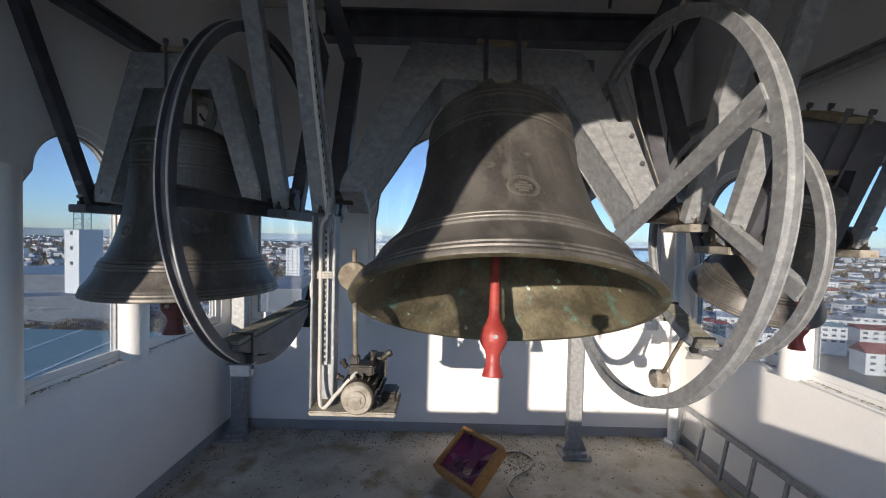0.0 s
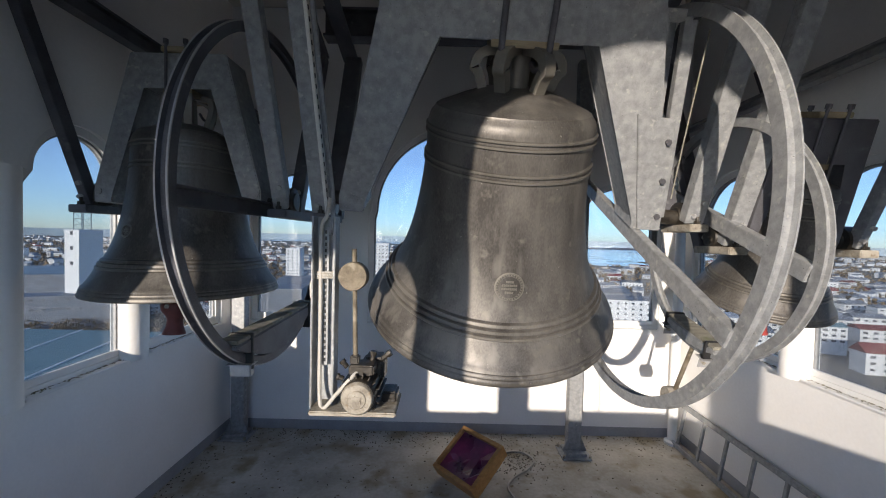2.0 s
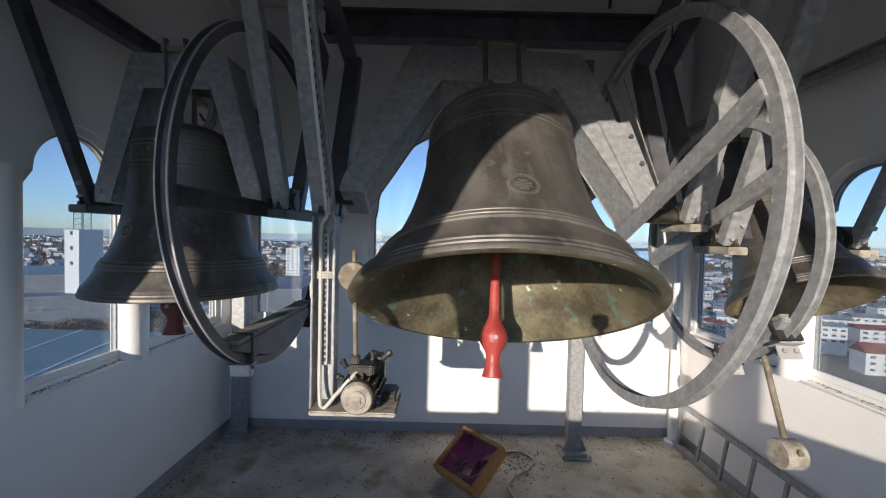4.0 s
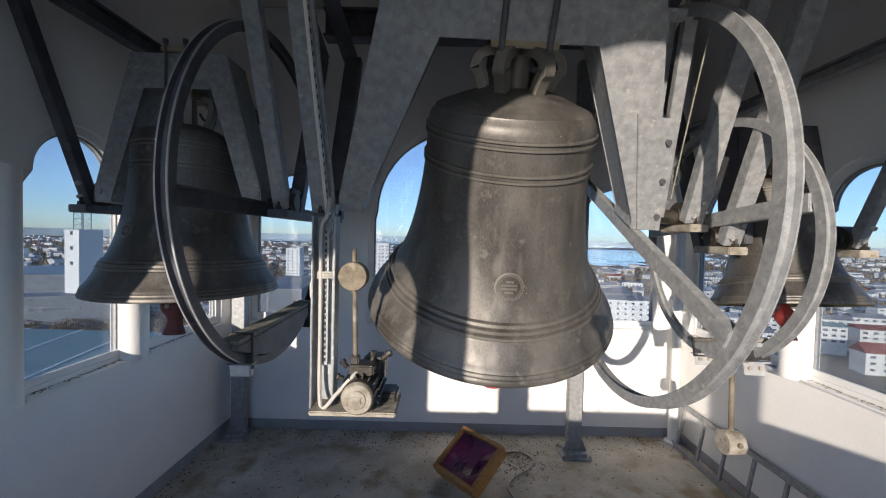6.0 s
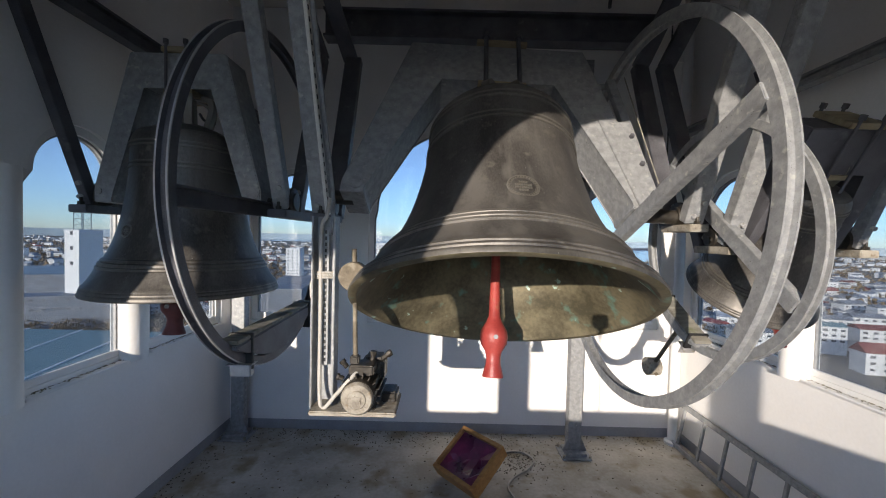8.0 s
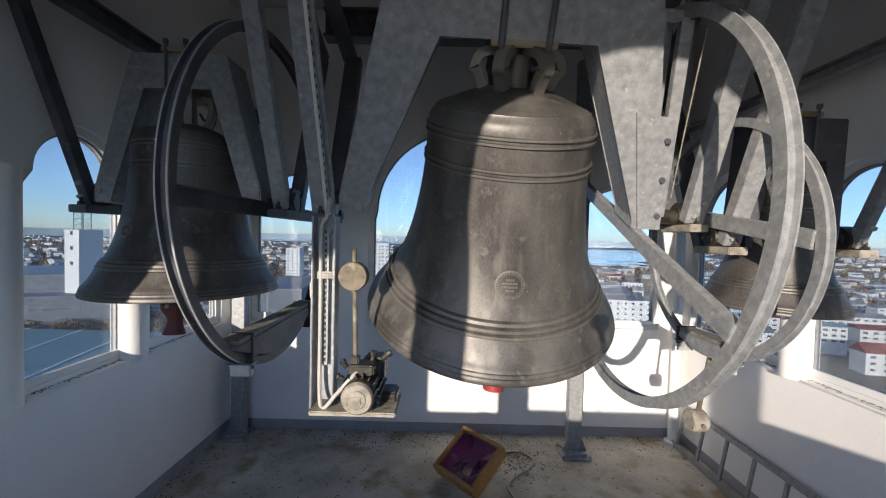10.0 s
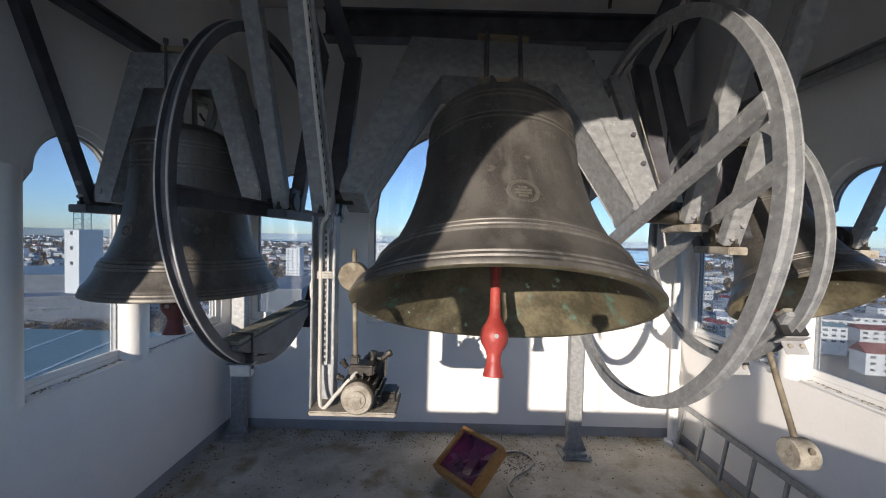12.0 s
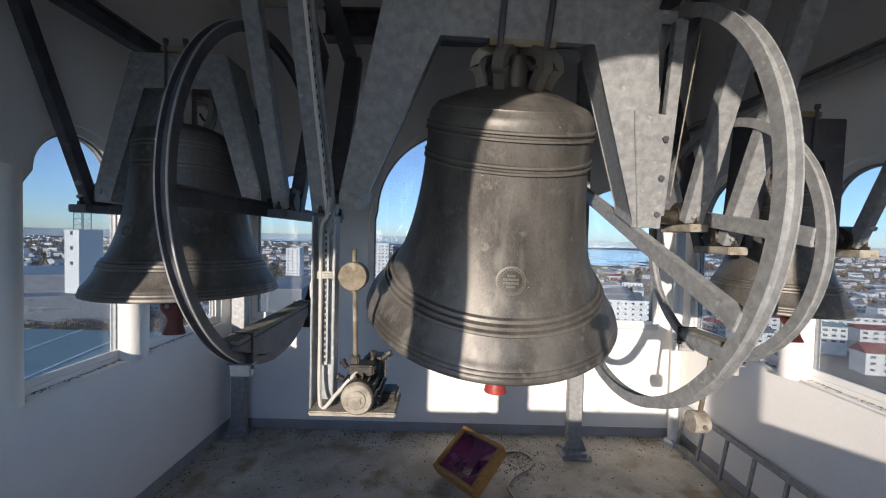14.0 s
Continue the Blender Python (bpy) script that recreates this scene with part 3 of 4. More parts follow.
wall_post(-2.02, 3.80, "galvanised steel post on a bolted foot plate", 3.3)
wall_post(1.30, 3.62, "galvanised steel post, sunlit, on a bolted foot plate", 3.73)
tagged(part("drain_pipe", lathe(B(), [(0, 0.002), (0.075, 0.002), (0.075, 0.03), (0.045, 0.04), (0.045, TOP - 0.01), (0, TOP - 0.01)], 20, centre=(2.39, 3.88, 0)), FRAMEW, None, smooth=True), "white painted pipe standing in the corner", "pipe")
for x0, y0, top in ((XL - 0.02, 2.745, 2.25), (XL - 0.02, 1.90, 2.36), (XR + 0.02, 2.69, 2.2), (XR + 0.02, 1.83, 2.25)):
    tagged(part("round_pillar", lathe(B(), [(0, SILL + 0.003), (0.1, SILL + 0.003), (0.1, top - 0.002), (0, top - 0.002)], 28, centre=(x0, y0, 0)), PLASTER, None, smooth=True), "white plastered pillar between two windows", "pillar", kind="structure")

# ---------------------------------------------------------------- striking motor on its hanging post
mo = thing("bell_motor", pose(-0.65, 2.2, 1.07), "dusty electric bell motor on a plate under a galvanised hanging post", "electric motor")
post = part("hanging_post", channel(B(), (0.0, -0.02, 0.02), (0.0, -0.02, 1.08), 0.13, 0.09, 0.010, (0, 1, 0)), GALV, mo, "galvanised channel, open to the front")
bm = B()
box(bm, -0.016, 0.016, -0.06, -0.052, 0.25, 1.02)
strip = part("slotted_rail", bm, GALV, mo, "slotted steel rail")
for i in range(22):
    part("slot", box(B(), -0.005, 0.005, -0.064, -0.0595, 0.27 + i * 0.034, 0.29 + i * 0.034), BLACK, strip)
part("base_plate", box(B(), -0.045, 0.42, -0.19, 0.10, 0.018, 0.042, 0.006), DUSTY, mo, "dusty steel base plate")
motor = part("motor_body", lathe(B(), [(0, -0.20), (0.088, -0.20), (0.092, -0.19), (0.092, 0.12), (0.06, 0.16), (0, 0.16)], 36, "y", (0.22, 0.0, 0.125)), GREASE, mo, "black greasy motor casing", True)
for i in range(18):
    a = radians(200 + i * 20)
    c0, s0 = math.cos(a), math.sin(a)
    part("cooling_fin", bar(B(), (0.22 + 0.10 * c0, -0.17, 0.125 + 0.10 * s0), (0.22 + 0.10 * c0, 0.09, 0.125 + 0.10 * s0), 0.006, 0.028, (c0, 0, s0), 0.0), GREASE, motor)
cap = part("end_cap", lathe(B(), [(0, -0.232), (0.045, -0.232), (0.05, -0.226), (0.076, -0.224), (0.086, -0.212), (0.086, -0.18), (0, -0.18)], 40, "y", (0.22, 0, 0.125)), DUSTY, mo, "dust-grey round end cap", True)
part("name_plate", box(B(), 0.195, 0.245, -0.237, -0.2322, 0.105, 0.145, 0.002), DUSTY, cap)
part("terminal_box", box(B(), 0.155, 0.29, -0.14, -0.02, 0.218, 0.275, 0.008), GREASE, mo, "grimy terminal box")
part("gear_case", box(B(), 0.20, 0.33, -0.02, 0.13, 0.14, 0.28, 0.02), GREASE, mo)
for x, y, z, dx, dz in ((0.13, -0.06, 0.24, -0.03, 0.035), (0.12, -0.1, 0.19, -0.035, 0.01), (0.30, 0.02, 0.26, 0.06, 0.045), (0.26, -0.02, 0.26, 0.01, 0.06)):
    bm = rod(B(), (x, y, z), (x + dx, y, z + dz), 0.014, 10)
    rod(bm, (x + dx * 0.7, y, z + dz * 0.7), (x + dx * 1.05, y, z + dz * 1.05), 0.02, 8)
    part("grease_cup", bm, GREASE, mo)
part("bracket_foot", box(B(), 0.32, 0.41, -0.05, 0.08, 0.016, 0.10, 0.012), GREASE, mo)
bm = rod(B(), (0.182, -0.09, 0.27), (0.165, -0.09, 0.905), 0.013, 12)
lever = part("lever_rod", bm, RUST, mo, "brown steel rod")
part("clamp", box(B(), 0.155, 0.205, -0.115, -0.065, 0.27, 0.32, 0.008), GREASE, lever)
part("round_weight", lathe(B(), [(0, -0.14), (0.074, -0.14), (0.078, -0.135), (0.078, -0.07), (0.074, -0.064), (0, -0.064)], 40, "y", (0.168, 0, 0.757)), RUST, lever, "dusty round weight", True)
part("power_cable", pipe(B(), [(0.03, -0.1, 1.18), (0.01, -0.09, 1.08), (-0.02, -0.08, 1.0), (-0.02, -0.08, 0.6), (-0.02, -0.08, 0.2), (-0.005, -0.11, 0.06), (0.03, -0.15, 0.045), (0.10, -0.17, 0.13), (0.17, -0.16, 0.21), (0.21, -0.12, 0.245)], 0.011), CABLE, mo, "pale grey cable", True)
bm = B()
for i in range(4):
    pipe(bm, [(-0.062, -0.06, 0.735 + i * 0.012), (0.0, -0.085, 0.742 + i * 0.01), (0.066, -0.06, 0.74 + i * 0.011)], 0.005)
pipe(bm, [(-0.06, -0.07, 0.75), (-0.072, -0.08, 0.70), (-0.068, -0.08, 0.63)], 0.009)
part("cable_tie", bm, CABLE, mo, "bundle of pale cable tied round the post", True)
# rail colour raised to imitate sunlight along its edge
rail = tagged(part("slotted_rail", bar(B(), (-0.68, 2.27, 2.16), (-0.68, 1.765, 3.40), 0.018, 0.045, (0, -1, 0), 0.002), LITRAIL), "slotted steel rail along the hanger, coloured bright as if sunlit", "rail")
for i in range(26):
    a = Vector((-0.6705, 2.245 - i * 0.0187, 2.2 + i * 0.046))
    part("slot", bar(B(), a, a + Vector((0, -0.0085, 0.021)), 0.003, 0.012, (0, -1, 0), 0), BLACK, rail)
tagged(part("conduit", pipe(B(), [(-0.62, 2.12, 2.05), (-0.615, 2.14, 2.15), (-0.63, 2.19, 2.28), (-0.635, 2.06, 2.6), (-0.64, 1.88, 3.05), (-0.645, 1.75, 3.40)], 0.011), GALV, None, smooth=True), "thin steel conduit clipped to the hanger", "conduit")

# ---------------------------------------------------------------- ballast blocks on the two small wheels
def ballast(parent, x, R, a0, a1, material, label, sag=0.105):
    """A strapped timber block laid across the rim's inside, with a pale bracket under it."""
    p0 = Vector((x, -(R - 0.05) * math.cos(radians(a0)), -(R - 0.05) * math.sin(radians(a0))))
    p1 = Vector((x, -(R - 0.05) * math.cos(radians(a1)), -(R - 0.05) * math.sin(radians(a1))))
    d = (p1 - p0).normalized()
    n = Vector((0, -d.z, d.y))
    if n.z > 0:
        n = -n
    L = (p1 - p0).length
    k = 10
    out = [(0, 0)] + [(L * i / k, 0.02 + sag * math.sin(math.pi * i / k)) for i in range(k + 1)] + [(L, 0)]
    bm = prism(B(), out, lambda u, v, w: p0 + d * u + n * v + Vector((w, 0, 0)), -0.055, 0.055, 0.006)
    b = part("ballast_block", bm, material, parent, label)
    part("block_top", prism(B(), [(0.01, -0.022), (L - 0.01, -0.022), (L - 0.01, -0.002), (0.01, -0.002)], lambda u, v, w: p0 + d * u + n * v + Vector((w, 0, 0)), -0.052, 0.052, 0.004), WOODGR, b, "mossy worn timber face")
    for u in (0.12 * L, 0.9 * L):
        part("strap", prism(B(), [(u, -0.028), (u + 0.02, -0.028), (u + 0.02, 0.05 + sag * 0.75), (u, 0.05 + sag * 0.75)], lambda a, v, w: p0 + d * a + n * v + Vector((w, 0, 0)), -0.062, 0.062, 0.003), BLACK, b)
    return b


ballast(lft, 0.53, 0.965, 55, 128, GALVD, "dark strapped ballast block", 0.15)
br = part("bracket", box(B(), 0.475, 0.585, -0.40, -0.36, -0.945, -0.885, 0.004), GALVL, lft, "pale angle bracket")
part("bracket_lip", box(B(), 0.465, 0.595, -0.42, -0.34, -0.884, -0.877, 0.002), GALVL, br)
ballast(rgt, -0.379, 0.706, 62, 110, GALV, "grey strapped ballast block", 0.05)
for y0 in (0.18, -0.21):
    br = part("bracket", box(B(), -0.435, -0.325, y0 - 0.006, y0 + 0.002, -0.752, -0.688, 0.003), GALVL, rgt, "pale angle bracket")
    part("bracket_lip", box(B(), -0.44, -0.32, y0 - 0.045, y0 + 0.035, -0.687, -0.679, 0.003), GALVL, br)
    for dx in (-0.408, -0.352):
        part("bolt", rod(B(), (dx, y0 - 0.018, -0.715), (dx, y0 - 0.005, -0.715), 0.011, 6), DUSTY, br)
arm = part("pendulum_rod", rod(B(), (-0.379, -0.06, -0.70), (-0.385, -0.01, -1.09), 0.014, 12), RUST, rgt, "thin brown rod")
part("pendulum_weight", lathe(B(), [(0, -0.468), (0.062, -0.468), (0.067, -0.462), (0.067, -0.378), (0.062, -0.372), (0, -0.372)], 32, "x", (0.03, -0.005, -1.14)), DUSTY, arm, "pale dusty round weight", True)
part("bolt", rod(B(), (-0.39, -0.085, -1.14), (-0.39, -0.065, -1.14), 0.014, 6), RUST, arm)

# stays and bracket on the great bell's wheel side
for y0 in (-0.10, 0.10):
    part("wheel_stay", channel(B(), (0.935, y0, 0.03), (0.775, y0, 1.035), 0.06, 0.045, 0.009, (0, -1, 0)), GALV, big)
    part("wheel_stay", channel(B(), (0.735, y0 * 0.6, 0.56), (0.665, y0 * 0.6, 1.06), 0.05, 0.04, 0.008, (0, -1, 0)), GALV, big)
part("tie_bar", bar(B(), (0.60, 0.0, 1.06), (0.83, 0.0, 1.06), 0.06, 0.012, (0, -1, 0), 0.003), GALV, big)
br = part("stiffener_plate", prism(B(), [(0.80, -0.03), (0.932, -0.03), (0.825, 0.595), (0.622, 0.612)], lambda u, v, w: (u, w, v), -0.153, -0.137, 0.003), GALV, big, "bright galvanised stiffener plate")
for z in (0.06, 0.27, 0.48):
    part("bolt", rod(B(), (0.895 - 0.165 * z, -0.172, z), (0.895 - 0.165 * z, -0.154, z), 0.016, 6), GALVD, br)

part("pull_rope", pipe(B(), [(0.955, -0.12, 0.16), (0.91, -0.13, 0.5), (0.845, -0.15, 1.0)], 0.004), WOODGR, big, "thin brown rope")
for i in range(3):
    bm = B()
    ring = [(0.93 + (0.018 * math.cos(a) if i % 2 else 0), -0.03 + (0 if i % 2 else 0.018 * math.cos(a)), 0.05 + i * 0.04 + 0.028 * math.sin(a)) for a in [k * math.pi / 5 for k in range(11)]]
    part("chain_link", pipe(bm, ring, 0.006, 6), RUST, big)
part("wedge", box(B(), 0.90, 0.96, 0.02, 0.10, 0.06, 0.30, 0.02), WOOD, big, "stained brown wooden wedge")

# ---------------------------------------------------------------- things on the floor
lamp = thing("floor_box", Matrix.Identity(4), "open pine box covered in pink film, tilted on the floor", "light box")
O, e1, e2 = Vector((-0.047, 3.22, 0.115)), Vector((0.676, -0.737, 0)), Vector((0.630, 0.575, 0.523))
e3 = e1.cross(e2)
fl = lambda u, v, w: O + e1 * u + e2 * v + e3 * w
W1, W2, TH = 0.46, 0.435, 0.035
for u0, u1, v0, v1 in ((0, W1, 0, TH), (0, W1, W2 - TH, W2), (0, TH, TH + 0.001, W2 - TH - 0.001), (W1 - TH, W1, TH + 0.001, W2 - TH - 0.001)):
    part("side_board", prism(B(), [(u0, v0), (u1, v0), (u1, v1), (u0, v1)], fl, -0.12, 0.0, 0.004), WOODOR, lamp)
part("back_board", prism(B(), [(TH, TH), (W1 - TH, TH), (W1 - TH, W2 - TH), (TH, W2 - TH)], fl, -0.118, -0.105), WOODOR, lamp)
FILM = mat("crumpled_pink_film", (0.05, 0.008, 0.025), (0.27, 0.038, 0.105), 0.25, 0, 5, 14, 0.2)
bm = B()
N = 6
crumple = random.Random(8)
grid = [[bm.verts.new(fl(TH + (W1 - 2 * TH) * (i + (crumple.uniform(-0.3, 0.3) if 0 < i < N else 0)) / N, TH + (W2 - 2 * TH) * (k + (crumple.uniform(-0.3, 0.3) if 0 < k < N else 0)) / N, -0.03 - (0.055 * math.sin(math.pi * i / N) * math.sin(math.pi * k / N) + crumple.uniform(-0.016, 0.016)) * (0 < i < N and 0 < k < N))) for k in range(N + 1)] for i in range(N + 1)]
for i in range(N):
    for k in range(N):
        q = (grid[i][k], grid[i + 1][k], grid[i + 1][k + 1], grid[i][k + 1])
        f = (i + k) % 2
        bm.faces.new((q[f], q[f + 1], q[f + 2]))
        bm.faces.new((q[f], q[f + 2], q[(f + 3) % 4]))
part("film", bm, FILM, lamp, "shiny crumpled pink plastic film")
part("housing", box(B(), 0.24, 0.42, 3.24, 3.44, 0.002, 0.16, 0.02), BLACK, lamp, "dark prop under the raised edge")
tagged(part("floor_cable", pipe(B(), [(0.50, 3.45, 0.03), (0.64, 3.62, 0.012), (0.80, 3.63, 0.012), (0.885, 3.50, 0.012), (0.80, 3.36, 0.012), (0.66, 3.24, 0.012), (0.58, 3.1, 0.012), (0.62, 2.9, 0.012), (0.6, 2.5, 0.012)], 0.009), CABLE, None, smooth=True), "thin white cable lying on the floor", "cable")
lad = thing("ladder", Matrix.Identity(4), "aluminium ladder lying on its edge along the wall's foot", "ladder")
for z0, x0, x1, nm in ((0.03, 2.375, 2.375, "stile"), (0.425, 2.445, 2.445, "stile")):
    part(nm, bar(B(), (x0, 3.88, z0), (x1, 0.6, z0), 0.05, 0.026, (1, 0, 0), 0.004), GALV, lad)
for i in range(11):
    y = 3.77 - i * 0.285
    part("rung", bar(B(), (2.379, y, 0.05), (2.441, y, 0.405), 0.032, 0.02, (1, 0, 0), 0.004), GALV, lad)
bm = B()
rnd = random.Random(5)
for i in range(1500):
    if i % 5 < 2:
        x, y = rnd.uniform(XL + 0.05, XR - 0.1), YF - abs(rnd.gauss(0.02, 0.16)) - 0.01
    elif i % 5 == 2:
        x, y = XL + abs(rnd.gauss(0.02, 0.12)) + 0.01, rnd.uniform(1.0, YF)
    elif i % 5 == 3:
        x, y = rnd.gauss(0.75, 0.18), rnd.gauss(3.5, 0.14)
    else:
        x, y = rnd.uniform(XL + 0.1, XR - 0.1), rnd.uniform(2.0, YF - 0.1)
    s = rnd.uniform(0.003, 0.009)
    a = rnd.uniform(0, 3.14)
    c0, s0 = math.cos(a) * s, math.sin(a) * s
    if y < YF - 0.012:
        hexa(bm, [(x - c0, y - s0, 0.001), (x + s0, y - c0, 0.001), (x + c0, y + s0, 0.001), (x - s0, y + c0, 0.001), (x - c0 * 0.5, y - s0 * 0.5, s * 0.7), (x + s0 * 0.5, y - c0 * 0.5, s * 0.7), (x + c0 * 0.5, y + s0 * 0.5, s * 0.7), (x - s0 * 0.5, y + c0 * 0.5, s * 0.7)])
tagged(part("floor_debris", bm, mat("dark_debris", (0.03, 0.025, 0.02), (0.12, 0.09, 0.06), 0.9, 0, 20, 90, 0, island=0.5)), "dark crumbs and droppings strewn over the floor", "debris", kind="stuff")
bm = B()
for i in range(900):
    side = rnd.choice((0, 1))
    x, y = (XL + abs(rnd.gauss(0, 0.02)) - 0.03, rnd.uniform(1.4, 3.8)) if side == 0 else (XR - abs(rnd.gauss(0, 0.02)) + 0.03, rnd.uniform(1.4, 3.8))
    s = rnd.uniform(0.0015, 0.006)
    hexa(bm, [(x - s, y - s, SILL + 0.019), (x + s, y - s, SILL + 0.019), (x + s, y + s, SILL + 0.019), (x - s, y + s, SILL + 0.019), (x - s * 0.4, y - s * 0.4, SILL + 0.02 + s * 0.7), (x + s * 0.4, y - s * 0.4, SILL + 0.02 + s * 0.7), (x + s * 0.4, y + s * 0.4, SILL + 0.02 + s * 0.7), (x - s * 0.4, y + s * 0.4, SILL + 0.02 + s * 0.7)])
tagged(part("sill_dirt", bm, mat("sill_dirt", (0.10, 0.09, 0.06), (0.22, 0.20, 0.13), 0.9, 0, 20, 90, 0, island=0.4)), "dark dirt and moss along the window sills", "dirt", kind="stuff")

# the small camera on its stand whose shadow falls on the great bell
ac = thing("action_camera", pose(0, -0.06, EYE_Z), "small black camera on a thin stand", "camera")
part("casing", box(B(), -0.045, 0.045, -0.05, 0.0, -0.035, 0.045, 0.004), BLACK, ac)
part("clamp", box(B(), -0.012, 0.022, -0.04, -0.01, -0.06, -0.034, 0.003), BLACK, ac)
part("grip", rod(B(), (0.005, -0.03, -0.055), (0.03, -0.04, -0.17), 0.018, 10), BLACK, ac)
part("stand", rod(B(), (0.028, -0.04, -0.165), (0.05, -0.1, -EYE_Z), 0.006, 10), BLACK, ac)

# ---------------------------------------------------------------- outside
GROUND_Z = -62
EARTH = mat("autumn_ground", (0.17, 0.145, 0.11), (0.30, 0.26, 0.21), 0.95, 0, 0.012, 0.11, 0, spots=((0.30, 0.29, 0.28), 0.02, 0.6))
tagged(part("ground", box(B(), -4700, 4700, -4700, 4700, GROUND_Z - 1, GROUND_Z), EARTH), "brown autumn ground of the town far below", "ground", kind="structure")
SEA = mat("blue_sea", (0.40, 0.49, 0.54), (0.46, 0.55, 0.60), 0.06, 0, 0.01, 0.2, 0)
SHORE = [(-4650, 3300), (-300, 3300), (420, 2700), (380, 1500), (410, 960), (470, 1010), (560, 960), (640, 1020), (600, 1200), (760, 1350), (1100, 1500), (1600, 2600), (4650, 4200), (4650, 4650), (-4650, 4650)]
tagged(part("water", prism(B(), SHORE, lambda u, v, w: (u, v, GROUND_Z + w), 0.05, 0.6), SEA), "calm blue bay and sea beyond the town", "water", kind="structure")
bm = B()
for i in range(64):
    a, b = radians(20 + i * 140 / 64), radians(20 + (i + 1) * 140 / 64)
    pa, pb = (4600 * math.cos(a), 4600 * math.sin(a)), (4600 * math.cos(b), 4600 * math.sin(b))
    hexa(bm, [(*pa, GROUND_Z), (*pb, GROUND_Z), (pb[0] * 1.01, pb[1] * 1.01, GROUND_Z), (pa[0] * 1.01, pa[1] * 1.01, GROUND_Z), (*pa, 1.0), (*pb, 1.0), (pb[0] * 1.01, pb[1] * 1.01, 1.0), (pa[0] * 1.01, pa[1] * 1.01, 1.0)])
tagged(part("backdrop", bm, SEA), "far blue sea up to the horizon", "sea", kind="structure")
LAND = mat("far_shore", (0.16, 0.15, 0.17), (0.26, 0.24, 0.25), 0.95, 0, 0.01, 0.1, 0)
bm = B()
for i in range(90):
    x = 500 + i * 24
    h = 8 + 7 * noise.noise((i * 0.13, 0.4, 0)) + (i > 45) * (i - 45) * 0.9
    hexa(bm, [(x, 3000, GROUND_Z), (x + 24, 3000, GROUND_Z), (x + 24, 3300, GROUND_Z), (x, 3300, GROUND_Z), (x, 3090, GROUND_Z + h), (x + 24, 3090, GROUND_Z + h), (x + 24, 3200, GROUND_Z + h), (x, 3200, GROUND_Z + h)])
tagged(part("far_shore", bm, LAND), "low grey shore across the bay", "shore", kind="structure")

WALLW = mat("white_render", (0.60, 0.585, 0.56), (0.80, 0.79, 0.76), 0.85, 0, 0.3, 4, 0, island=0.25)
WALLB = mat("bright_white_render", (0.74, 0.74, 0.72), (0.82, 0.82, 0.80), 0.85, 0, 0.3, 4, 0)
WALLG = mat("grey_concrete", (0.15, 0.17, 0.20), (0.23, 0.25, 0.28), 0.85, 0, 0.2, 4, 0)
ROOFG = mat("grey_metal_roof", (0.16, 0.18, 0.21), (0.30, 0.33, 0.37), 0.6, 0, 0.2, 3, 0, island=0.45)
ROOFR = mat("red_metal_roof", (0.22, 0.055, 0.05), (0.30, 0.085, 0.08), 0.65, 0, 0.3, 3, 0, island=0.3)
ROOFT = mat("teal_roof", (0.13, 0.235, 0.26), (0.19, 0.30, 0.325), 0.6, 0, 0.15, 2, 0)
ROOFB = mat("blue_metal_roof", (0.17, 0.25, 0.31), (0.27, 0.36, 0.42), 0.4, 0, 0.05, 2, 0)
PANE = mat("dark_pane", (0.07, 0.075, 0.085), (0.13, 0.14, 0.16), 0.15, 0, 1, 9, 0)


def at(px, d):
    """East offset for a bearing given in hundredths of the forward distance d."""
    return px * d / 100


def building(name, bearing, d, w, deep, top, turn, wall, roof, label, floors, bays, pitch=0.0, base=GROUND_Z, win=(1.5, 1.3), storey=3.2):
    """Rendered block with its roof and a grid of window openings with dark panes."""
    b = thing(name, pose(at(bearing, d), d, base, 0, 0, turn), label, "building", "town buildings")
    h = top - base
    part("wall", box(B(), -w / 2, w / 2, 0, deep, 0, h), wall, b)
    if pitch:
        r = prism(B(), [(-0.5, h), (deep + 0.5, h), (deep / 2, h + pitch)], lambda u, v, q: (q, u, v + 0.05), -w / 2 - 0.4, w / 2 + 0.4)
    else:
        r = box(B(), -w / 2 - 0.3, w / 2 + 0.3, -0.3, deep + 0.3, h + 0.02, h + 0.7)
    part("roof", r, roof, b)
    for f in range(floors):
        z = h - 2.6 - f * storey
        for i in range(bays):
            x = -w / 2 + w * (i + 0.5) / bays
            p = part("window", box(B(), x - win[0] / 2, x + win[0] / 2, -0.12, 0.05, z, z + win[1]), FRAMEW, b)
            part("pane", box(B(), x - win[0] / 2 + 0.1, x + win[0] / 2 - 0.1, -0.16, -0.11, z + 0.1, z + win[1] - 0.1), PANE, p)
    return b


tw = building("tower_block", -96.5, 250, 10.5, 16, 0.5, -6, WALLB, WALLB, "white rendered tower block with a lattice mast on its roof", 3, 1, win=(2.4, 2.8), storey=10)
bm = B()
for sx in (-3, 3):
    for sy in (3, 9):
        rod(bm, (sx + 1, sy, 63), (sx + 1, sy, 78), 0.25, 6)
for z in (66.5, 70.5, 74.5, 77.5):
    for y in (3, 9):
        rod(bm, (-2, y, z), (4, y, z), 0.18, 6)
        rod(bm, (-2, y, z), (4, y, z - 4), 0.12, 6)
part("mast", bm, BLUEST, tw, "blue-grey lattice mast")
building("school_building", -99, 240, 70, 18, -41, 24, WALLG, ROOFG, "long grey concrete building with a row of windows", 2, 12, win=(2.2, 2.0), storey=6)
